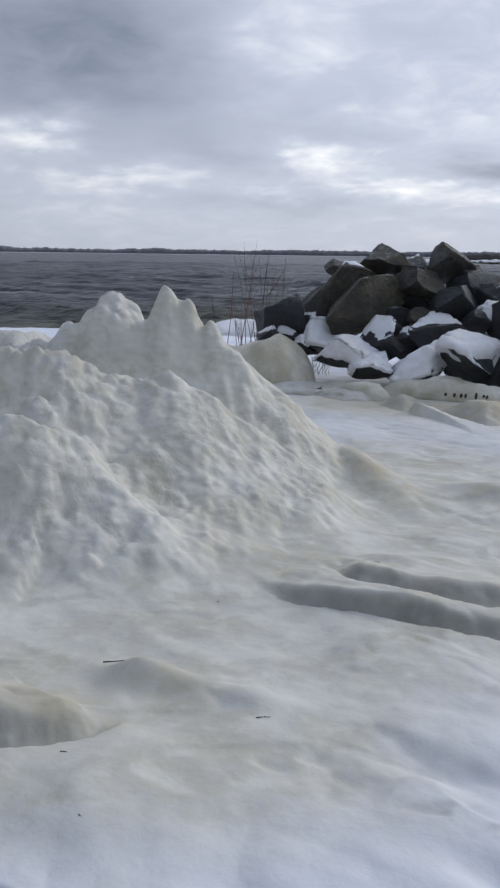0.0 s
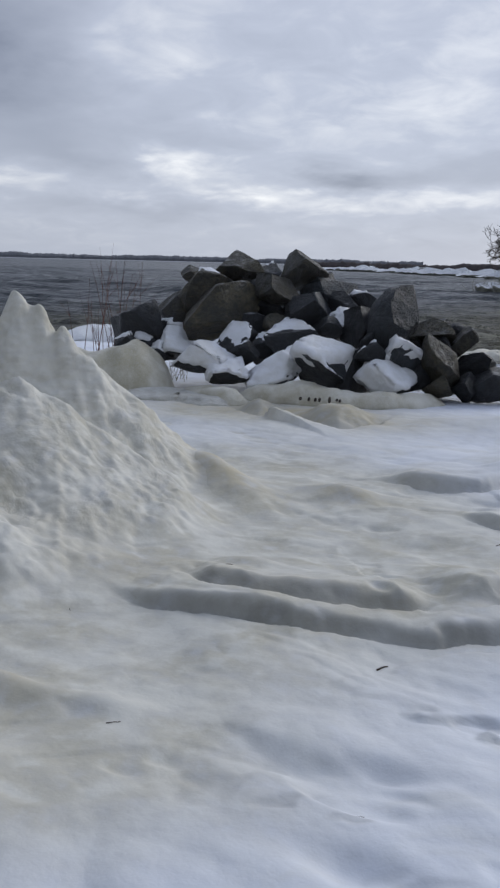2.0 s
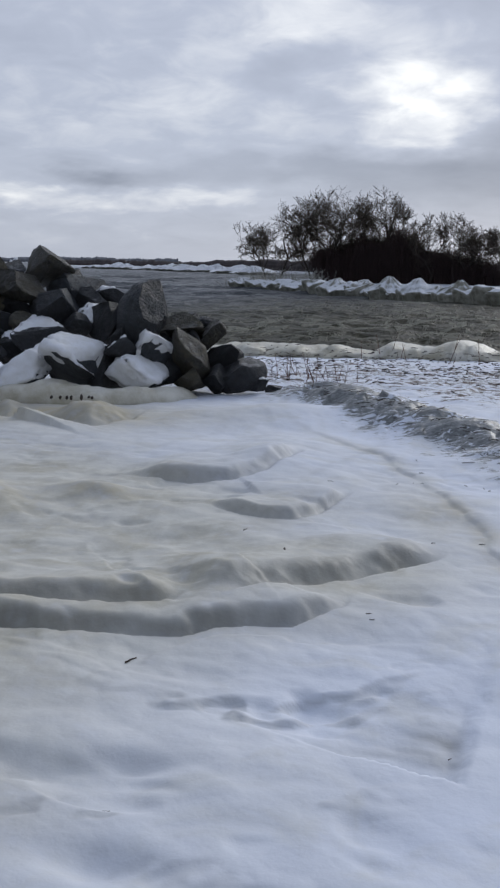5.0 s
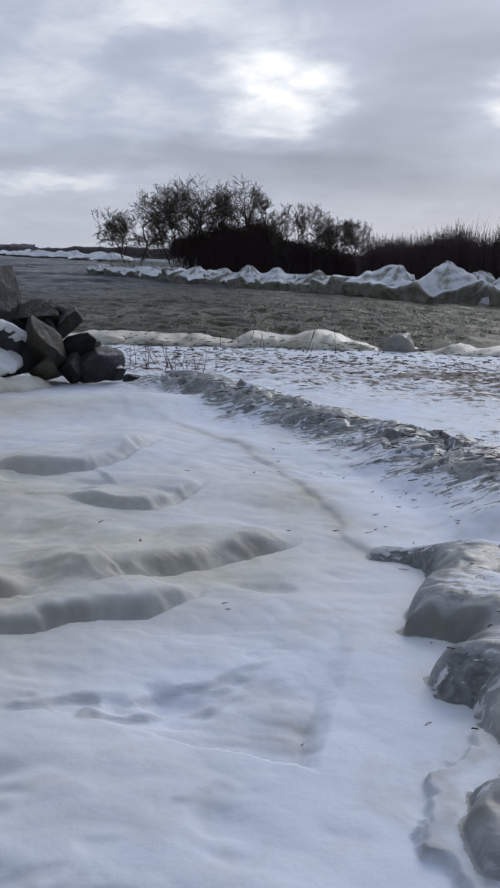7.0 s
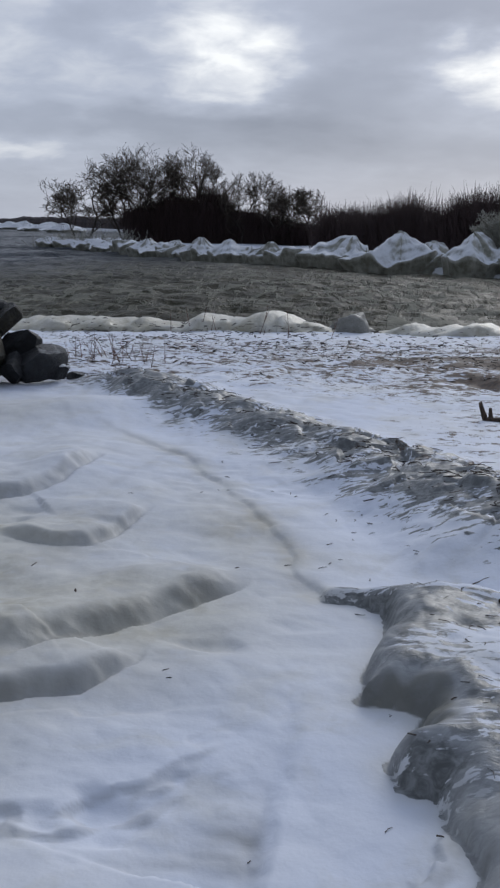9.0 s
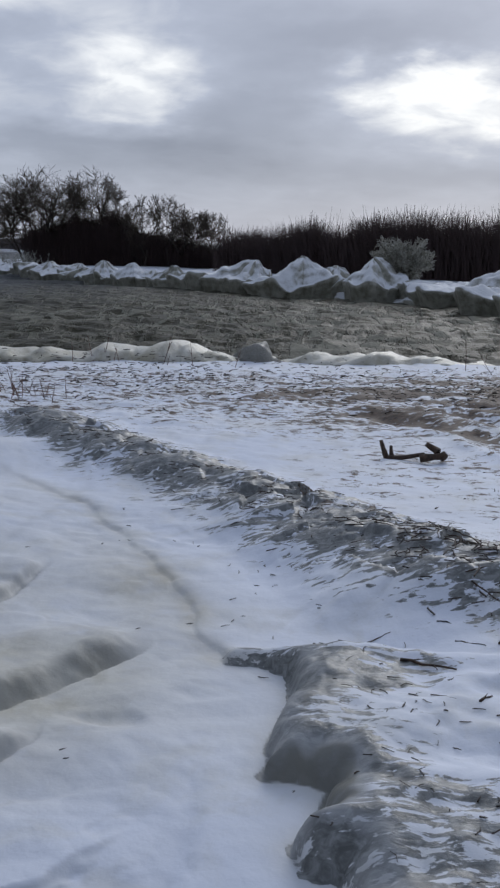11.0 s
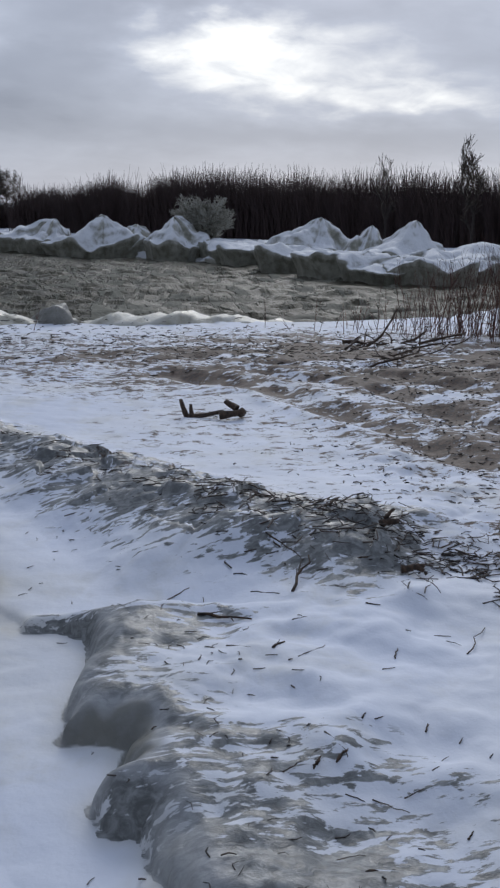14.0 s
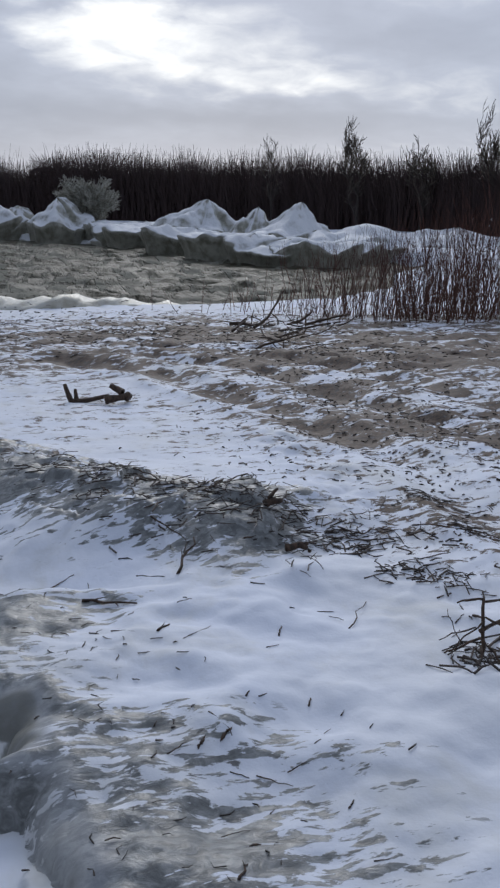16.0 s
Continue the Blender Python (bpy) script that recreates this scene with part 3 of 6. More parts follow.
    glaze_shade = np.maximum(glaze_shade, 0.42 * step(sa, -0.02, 0.03) * step(-sa, -0.14, -0.06) * step(-y, -3.6, -3.3) * (1 + fbm(x, y, 0.1, 2, 93)))
    z = z + hump(x, y, -4.15, 5.55, 0.6, 0.26, 0.14, 160, 2.0) + hump(x, y, -4.42, 5.68, 0.26, 0.2, 0.12, 150, 2.0) + hump(x, y, -3.35, 5.9, 0.3, 0.16, 0.09, 20) + hump(x, y, -2.87, 2.42, 0.13, 0.09, 0.075, 20) + hump(x, y, -2.55, 2.55, 0.3, 0.07, 0.03, 20)
    z = z + hump(x, y, -3.3, 9.6, 0.8, 0.5, 0.14, 30) + hump(x, y, -2.6, 7.6, 0.35, 0.8, 0.05, 10)
    z = z + hump(x, y, -2.35, 1.85, 0.4, 0.3, 0.05, 35)
    # layers that the waves laid one over the other
    r = np.hypot(x + 4.9, (y - 8.2) * 0.8)
    rings_ = np.sin(r * 6.5 + 2.6 * fbm(x, y, 1.1, 3, 161))
    layered = step(r, 0.6, 1.4) * step(-r, -4.4, -3.0) * step(-x, 0.9, 1.8) * step(y, 3.7, 4.3)
    z = z + layered * 0.010 * step(rings_, -0.5, 0.6) * (0.7 + 0.6 * fbm(x, y, 0.8, 2, 163))
    glaze_shade = np.maximum(glaze_shade, 0.08 * layered * step(rings_, -0.5, -0.1) * step(-rings_, -0.5, -0.1))
    # thin sheets of snow and ice laid one over the other, each with a crisp low edge
    u, v = 0.82 * x + 0.57 * y, 0.82 * y - 0.57 * x
    q = 1.5 * fbm(u * 0.45, v, 0.62, 5, 181, 0.45) + 0.8 * v
    q = q + 0.05 * fbm(x, y, 0.08, 2, 183)
    saw = q - np.floor(q)
    sheets = step(-x, 0.45, 0.9) * (0.3 + 0.7 * step(-y, -4.6, -3.6)) * step(-y, -9.0, -7.0) * near * (0.35 + 0.9 * step(fbm(x, y, 1.1, 2, 185), -0.25, 0.35))
    z = z + sheets * 0.024 * (step(saw, 0.86, 1.0) - saw)
    # a thin dark line in the colour stands for shade under sheet edges
    glaze_shade = np.maximum(glaze_shade, 0.22 * sheets * step(saw, 0.86, 0.90) * step(-saw, -0.995, -0.96))
    # a sunken patch with straight sharp edges, its corner darker where it is deepest
    jag = 0.02 * fbm(x, y, 0.12, 3, 171)
    d1, d2 = -0.43 - x + jag, y - 3.06 - 0.2 * (-0.44 - x) + jag
    sunk = step(d1, 0.0, 0.10) * step(d2, 0.0, 0.02) * step(-y, -4.5, -4.0)
    floor_ = sunk * (0.085 * np.exp(-np.maximum(d1, 0) / 0.34 - np.maximum(d2, 0) / 0.42) + 0.012 * np.exp(-np.maximum(d1, 0) / 0.3))
    z = z - floor_ + 0.014 * sunk * np.exp(-np.maximum(d2, 0) / 0.4) * (lumps(x * 0.4, y, 0.07, 173) - 0.4)
    glaze_shade = np.maximum(glaze_shade, step(floor_, 0.012, 0.05) * (0.26 + 0.7 * fbm(x * 0.4, y, 0.12, 3, 174)))
    z = z - hump(x, y, -1.7, 2.68, 0.22, 0.08, 0.045, 12) - hump(x, y, -1.45, 2.82, 0.14, 0.06, 0.04, 12) - hump(x, y, -1.28, 2.33, 0.16, 0.08, 0.05, 12)

    # sand and wrack on the upper beach, with wheel ruts
    band = step(y, 10.2, 13.0) * step(-y, -19.0, -17.6)
    sand = hump(x, y, 5.2, 12.2, 2.6, 2.9, 0.5, 30, 3) + hump(x, y, 3.5, 8.3, 1.0, 2.2, 0.42, 10) + hump(x, y, 1.8, 15.0, 3.2, 1.2, 0.30, 0, 3) + (0.35 + 0.06 * step(x, -5, 1)) * band * step(x, -9, -4)
    sand = sand + 0.23 * step(y, 6.0, 8.5) * step(x, -1.5, 1.5) + hump(x, y, 2.5, 5.8, 0.6, 0.8, 0.46)
    for off, amt in ((0.0, 0.5), (1.1, 0.5), (2.3, 0.35)):
        d, _, t = along(x + 0.1 * fbm(x, y, 0.8, 2, 137), y, ((0.4 + off, 12.8), (1.6 + off, 11.2), (2.1 + off, 9.8), (2.55 + off, 8.4), (2.8 + off, 7.0), (2.9 + off, 4.0)))
        sand = sand + amt * np.exp(-(d / 0.24) ** 2) * step(-t, -0.72, -0.5)
        z = z - 0.05 * np.exp(-(d / 0.2) ** 2) * near + 0.035 * np.exp(-((d - 0.36) / 0.14) ** 2) * near
    sand = np.clip(sand, 0, 1) * step(inland, 0.3, 1.5)
    z = z + 0.07 * sand * fbm(x, y, 0.5, 4, 131) * near + near * step(y, 9.5, 12) * 0.05 * (billow(x, y, 0.5, 4, 135) - 0.4)
    clods = step(x, 1.6, 2.2) * step(-y, -9.5, -7.5) * step(fbm(x, y, 0.9, 2, 138), -0.1, 0.4)
    z = z + near * step(x, 1.0, 2.5) * step(-y, -9, -7) * 0.02 * billow(x, y, 0.7, 2, 133) + near * clods * 0.09 * (lumps(x, y, 0.16, 139) - 0.3)

    # ice colour: strongest by the mound and on the ledges
    ice = hump(x, y, -4.6, 4.6, 2.6, 2.8, 0.95, 0, 3) + hump(x, y, -2.6, 4.3, 1.6, 0.75, 0.8, 15) + hump(x, y, -5.8, 8.9, 2.2, 1.0, 0.75, 15)
    ice = ice + hump(x, y, -1.3, 5.0, 0.5, 0.5, 0.6) + hump(x, y, -2.75, 2.1, 0.8, 0.6, 1.0, 40) + hump(x, y, -1.2, 6.4, 0.25, 0.8, 0.45, 25)
    ice = ice + hump(x, y, -3.1, 3.0, 1.2, 1.0, 0.6) + hump(x, y, -2.3, 2.1, 0.9, 0.8, 0.4) + hump(x, y, -3.4, 5.7, 1.9, 1.2, 0.8) + hump(x, y, -5.6, 8.7, 2.4, 1.2, 0.5) + 0.55 * np.exp(-(s / 0.09) ** 2) * step(te, 0.02, 0.1) * (0.6 + 0.6 * fbm(x, y, 0.5, 2, 143)) + 0.25 * fbm(x, y, 0.9, 3, 141)
    grey = np.clip(grey, 0, 1.2)
    ice = np.clip(ice, 0, 1)

    # under the water and up again on the far side
    bed = -1.6
    z = np.where(inland > 0, z, bed + (z - bed) * step(inland, -1.2, 0))
    z = np.where(over > -0.2, np.maximum(z, bed + (0.15 - bed) * step(over, -0.2, 0.8) + 0.12 * fbm(x, y, 6, 3, 151) * step(over, 1, 4)), z)
    amber = sum(hump(x, y, *q) for q in AMBER) * (0.8 + 0.6 * fbm(x, y, 0.3, 3, 145))
    return z, np.maximum(ice, np.clip(amber, 0, 0.95)), grey, sand * (over < 0), np.clip(glaze_shade, 0, 1), np.clip(amber, 0, 1)


def mesh_grid(name, xs, ys, zs, attrs=(), wrap=False):
    """A sheet from rows and columns of points."""
    n, m = xs.shape
    me = bpy.data.meshes.new(name)
    me.vertices.add(n * m)
    me.vertices.foreach_set("co", np.stack([xs, ys, zs], -1).astype(np.float32).ravel())
    i, j = np.meshgrid(np.arange(n - 1), np.arange(m if wrap else m - 1), indexing="ij")
    k = (j + 1) % m
    quads = np.stack([i * m + j, i * m + k, (i + 1) * m + k, (i + 1) * m + j], -1).reshape(-1, 4)
    me.loops.add(quads.size)
    me.loops.foreach_set("vertex_index", quads.astype(np.int32).ravel())
    me.polygons.add(len(quads))
    me.polygons.foreach_set("loop_start", np.arange(0, quads.size, 4, dtype=np.int32))
    me.polygons.foreach_set("use_smooth", np.ones(len(quads), dtype=bool))
    for key, value in attrs:
        a = me.attributes.new(key, "FLOAT", "POINT")
        a.data.foreach_set("value", np.asarray(value, np.float32).ravel())
    me.update(calc_edges=True)
    me.validate()
    return me


def rings(radii, az_lo, az_hi, fine, coarse):
    """A round net about the walker, finer in one sector. Clockwise from above reversed, so that faces look up."""
    a = np.concatenate([np.arange(az_lo, az_hi, fine), np.arange(az_hi, az_lo + 360, coarse)])[::-1]
    rr, aa = np.meshgrid(radii, np.radians(a), indexing="ij")
    return -0.1 + rr * np.sin(aa), 0.4 + rr * np.cos(aa)


def spread(*legs):
    out = [np.arange(lo, hi, d) for lo, hi, d in legs]
    return np.concatenate(out)


def build_ground():
    radii = np.concatenate([spread((0.02, 1.2, 0.1), (1.2, 3, 0.014), (3, 5, 0.016), (5, 8, 0.024), (8, 11, 0.034), (11, 14, 0.055), (14, 22, 0.10), (22, 100, 0.9)),
                            np.geomspace(100, 4500, 34)])
    xs, ys = rings(radii, -66, 36, 0.15, 3.0)
    z, ice, grey, sand, glaze_shade, amber = land(xs, ys)
    me = mesh_grid("ground", xs, ys, z, (("ice", ice), ("grey", grey), ("sand", sand), ("glaze_shade", glaze_shade), ("amber", amber)), wrap=True)
    me.materials.append(M_GROUND)
    tagged(new("ground", me), "snow-covered beach with grey glazed ice, wrack and bare sand", "ground", kind="structure")


def build_water():
    radii = np.concatenate([spread((8, 40, 0.16), (40, 90, 0.35), (90, 200, 1.3)), np.geomspace(200, 4500, 40)])
    xs, ys = rings(radii, -66, 36, 0.25, 4.0)
    ds, ss, _ = along(xs, ys, SHORE)
    df, sf, _ = along(xs, ys, FAR_BANK)
    lake = step(-xs * 0.75 + ys * 0.15, 10, 34)
    far = np.hypot(xs, ys)
    swell = fbm(xs * 0.45 + ys * 0.3, ys * 1.1 - xs * 0.3, 3.4, 4, 201) * (0.10 + 0.36 * lake)
    swell = swell + fbm(xs, ys * 1.6, 0.9, 3, 205) * (0.07 + 0.08 * (1 - lake))
    z = WATER_Z + swell * step(-far, -420, -160) + np.where(far > 160, 0.02, 0)
    crest = np.clip(swell / 0.3 + 0.2, 0, 1) * lake
    murk = 1 - step(-xs * 0.8 + ys * 0.25, 14, 34)
    slush = murk * (0.7 + 0.5 * fbm(xs, ys, 6, 3, 209)) * step(-ys, -62, -40)
    me = mesh_grid("water", xs, ys, z, (("murk", murk), ("slush", np.clip(slush, 0, 1)), ("crest", crest)), wrap=True)
    me.materials.append(M_WATER)
    tagged(new("water", me), "choppy grey lake and a slushy brown inlet", "water", kind="structure")


build_ground()
build_water()


# ---- things: helpers ----
def part(name, bm, mat, parent=None, label="", smooth=False):
    me = bpy.data.meshes.new(name)
    bm.to_mesh(me)
    bm.free()
    me.materials.append(mat)
    if smooth:
        me.polygons.foreach_set("use_smooth", np.ones(len(me.polygons), dtype=bool))
    ob = new(name, me)
    ob.parent = parent
    if label:
        tagged(ob, label)
    return ob


def from_arrays(name, verts, faces, mat, parent=None, label="", smooth=False):
    me = bpy.data.meshes.new(name)
    me.from_pydata(verts, [], faces)
    me.materials.append(mat)
    if smooth:
        me.polygons.foreach_set("use_smooth", np.ones(len(me.polygons), dtype=bool))
    ob = new(name, me)
    ob.parent = parent
    if label:
        tagged(ob, label)
    return ob


def empty(name, x, y, z):
    ob = new(name)
    ob.location = (x, y, z)
    ob.empty_display_size = 0.2
    return ob


LOW_X, LOW_Y, CELL = -22.0, -3.0, 0.06
SPOTS = np.meshgrid(np.arange(LOW_X, 13.0, CELL), np.arange(LOW_Y, 24.0, CELL))
HEIGHTS = land(*SPOTS)[0]


def ground_z(x, y):
    """Height of the ground, read between the points of a fine net."""
    u, v = (x - LOW_X) / CELL, (y - LOW_Y) / CELL
    if not (0 <= u < HEIGHTS.shape[1] - 2 and 0 <= v < HEIGHTS.shape[0] - 2):
        return float(land(np.array([float(x)]), np.array([float(y)]))[0][0])
    i, j = int(u), int(v)
    a, b = HEIGHTS[j, i] * (1 - u + i) + HEIGHTS[j, i + 1] * (u - i), HEIGHTS[j + 1, i] * (1 - u + i) + HEIGHTS[j + 1, i + 1] * (u - i)
    return float(a * (1 - v + j) + b * (v - j))


def tube(verts, faces, path, radii, sides=5):
    """Adds a tapered tube along a path."""
    base = len(verts)
    for i, (p, r) in enumerate(zip(path, radii)):
        q = (path[min(i + 1, len(path) - 1)] - path[max(i - 1, 0)]).normalized()
        u = q.orthogonal().normalized()
        v = q.cross(u)
        for k in range(sides):
            a = 2 * math.pi * k / sides
            verts.append(p + (u * math.cos(a) + v * math.sin(a)) * r)
    for i in range(len(path) - 1):
        for k in range(sides):
            a, b = base + i * sides + k, base + i * sides + (k + 1) % sides
            faces.append((a, b, b + sides, a + sides))
    faces.append(tuple(range(base + sides - 1, base - 1, -1)))
    end = base + (len(path) - 1) * sides
    faces.append(tuple(range(end, end + sides)))


def crooked(rng, start, way, length, bends, wander):
    path = [Vector(start)]
    d = Vector(way).normalized()
    for _ in range(bends):
        d = (d + Vector((rng.uniform(-1, 1), rng.uniform(-1, 1), rng.uniform(-1, 1))) * wander).normalized()
        path.append(path[-1] + d * (length / bends))
    return path


# ---- the heaped ice on the left ----
def crest(x, y, line, w, power=1.6, lean=0.0):
    """A ridge whose top follows (x, y, height) points and whose flanks fall away over w metres."""
    d, side, t = along(x, y, [p[:2] for p in line])
    pts = np.array(line, float)
    seg = np.concatenate([[0], np.cumsum(np.hypot(*(pts[1:, :2] - pts[:-1, :2]).T))])
    h = np.interp(t, seg / seg[-1], pts[:, 2])
    width = w * (1 + lean * side)
    return h * np.exp(-(d / width) ** power)


def mound_z(x, y):
    wx, wy = x + 0.09 * fbm(x, y, 0.4, 4, 301, 0.6), y + 0.09 * fbm(x, y, 0.4, 4, 302, 0.6)
    parts = (crest(wx, wy, ((-7.6, 3.6, 0.7), (-6.6, 4.2, 0.85), (-5.73, 4.66, 1.05), (-5.3, 4.85, 1.06), (-5.1, 5.05, 0.95), (-4.98, 5.22, 0.82), (-4.8, 5.4, 0.66), (-4.66, 5.6, 0.42), (-4.5, 5.8, 0.2), (-4.3, 6.1, 0.0)), 0.62, 1.4),
             hump(wx, wy, -5.72, 4.64, 0.40, 0.34, 1.27, 40, 2.6), hump(wx, wy, -6.02, 4.5, 0.34, 0.3, 1.02, 40, 2.4),
             hump(wx, wy, -5.36, 4.76, 0.18, 0.24, 1.36, 40, 2.3), hump(wx, wy, -5.26, 4.86, 0.17, 0.22, 1.22, 40, 2.3), hump(wx, wy, -5.15, 4.97, 0.26, 0.26, 0.97, 40, 2.0), hump(wx, wy, -4.98, 5.12, 0.3, 0.28, 0.86, 40, 2.0),
             crest(wx, wy, ((-6.6, 2.3, 0.95), (-5.6, 3.0, 1.02), (-5.07, 3.5, 1.01), (-4.95, 3.66, 0.93), (-4.83, 3.83, 0.84), (-4.69, 3.99, 0.83), (-4.55, 4.15, 0.84), (-4.43, 4.3, 0.76), (-4.25, 4.47, 0.58), (-4.07, 4.63, 0.40),
                            (-3.85, 4.8, 0.18), (-3.6, 5.0, 0.0)), 0.70, 1.35),
             crest(wx, wy, ((-5.8, 1.6, 0.85), (-5.0, 2.45, 0.80), (-4.45, 3.0, 0.76), (-4.33, 3.15, 0.70), (-4.2, 3.2, 0.58), (-4.05, 3.25, 0.44), (-3.85, 3.3, 0.30), (-3.6, 3.32, 0.15), (-3.35, 3.36, 0.0)), 0.50, 1.5))
    z = sum(np.maximum(q, 0) ** 7 for q in parts) ** (1 / 7)
    rough = step(z, 0.03, 0.3)
    # melted lumps drawn out down the slope, strongest on the low front flank and round the peaks
    u, v = x * 0.62 + y * 0.78, y * 0.62 - x * 0.78
    patchy = 0.45 + 0.9 * step(fbm(x, y, 0.7, 3, 309), -0.25, 0.3) + 0.6 * hump(x, y, -4.3, 2.9, 0.9, 0.7, 1.0)
    z = z * (0.99 + 0.07 * fbm(x, y, 0.7, 3, 305))
    z = z + rough * patchy * (0.030 * (lumps(u * 0.6, v, 0.20, 307) - 0.4) + 0.050 * (lumps(u * 0.75, v, 0.095, 313) - 0.4) + 0.030 * (lumps(u, v, 0.052, 319) - 0.4))
    top = step(z, 0.85, 1.15)
    z = z + top * (0.07 * (billow(x, y, 0.22, 3, 317) - 0.5) + 0.08 * (lumps(x, y, 0.12, 318) - 0.4))
    return z - 0.05


def ice_mound():
    ax = np.arange(-8.0, -2.2, 0.017)
    ay = np.arange(1.0, 7.8, 0.017)
    xs, ys = np.meshgrid(ax, ay)
    g, ice, _, _, glaze_shade, amber = land(xs, ys)
    m = mound_z(xs, ys)
    edge = step(xs, -8.0, -7.7) * step(-xs, 2.2, 2.5) * step(ys, 1.0, 1.3) * step(-ys, -7.8, -7.5)
    soft = 0.12
    blend = np.clip(0.5 + 0.5 * (m - g) / soft, 0, 1)
    z = g + (m - g) * blend + soft * blend * (1 - blend) * 0.5 - 0.03 * (1 - step(blend, 0.02, 0.25))
    z = np.where(edge > 0.5, z, g - 0.08)
    high = step(z, 0.1, 0.6)
    ice = np.maximum(ice, 0.95 * step(blend, 0.0, 0.5)) * (1 - 0.38 * high * step(fbm(xs, ys, 0.9, 3, 321), -0.2, 0.4))
    zero = np.zeros(np.shape(xs))
    me = mesh_grid("ice_mound", xs, ys, z, (("ice", ice), ("grey", zero), ("sand", zero), ("glaze_shade", glaze_shade * (1 - high)), ("amber", amber), ("lumpy", step(blend, 0.4, 1.0) * step(z, 0.05, 0.3))))
    me.materials.append(M_GROUND)
    tagged(new("ice_mound", me), "heaped lumpy beige shore ice with a jagged crest", "ice")


def ice_slab(name, line, h, w, lump, mat, label, seed, lip=0.0, category="ice"):
    """A rounded bar of ice along a line, as one closed body."""
    rng = random.Random(seed)
    pts = [Vector((*p, 0)) for p in line]
    n, sides = 14 * (len(pts) - 1), 22
    verts, faces = [], []
    for i in range(n + 1):
        f = i / n * (len(pts) - 1)
        a = min(int(f), len(pts) - 2)
        p = pts[a].lerp(pts[a + 1], f - a)
        d = (pts[a + 1] - pts[a]).normalized()
        side = Vector((d.y, -d.x, 0))
        end = min(1, math.sin(math.pi * min(max(i / n, 0.0), 1.0)) * 2.2) ** 0.6
        g = ground_z(p.x, p.y)
        s1 = 0.75 + 0.5 * noise.noise(Vector((p.x * 1.1, p.y * 1.1, seed)))
        for k in range(sides):
            t = 2 * math.pi * k / sides
            c, s = math.cos(t), math.sin(t)
            bulge = 1 + lump * noise.noise(Vector((p.x * 2.2 + c, p.y * 2.2 + s, seed + 3.0 + s))) + 0.6 * lump * noise.noise(Vector((p.x * 5.5 + 2 * c, p.y * 5.5 + 2 * s, seed)))
            lean = lip * max(s, 0)
            q = p + side * ((c * bulge + lean) * w * (0.35 + 0.65 * end)) + Vector((0, 0, g + (s * bulge * h * s1 if s > 0 else s * 0.2) * (0.1 + 0.9 * end)))
            verts.append(q)
    for i in range(n):
        for k in range(sides):
            a, b = i * sides + k, i * sides + (k + 1) % sides
            faces.append((a, b, b + sides, a + sides))
    faces.append(tuple(range(sides - 1, -1, -1)))
    faces.append(tuple(range(n * sides, (n + 1) * sides)))
    ob = from_arrays(name, verts, faces, mat, smooth=True)
    return tagged(ob, label, category)


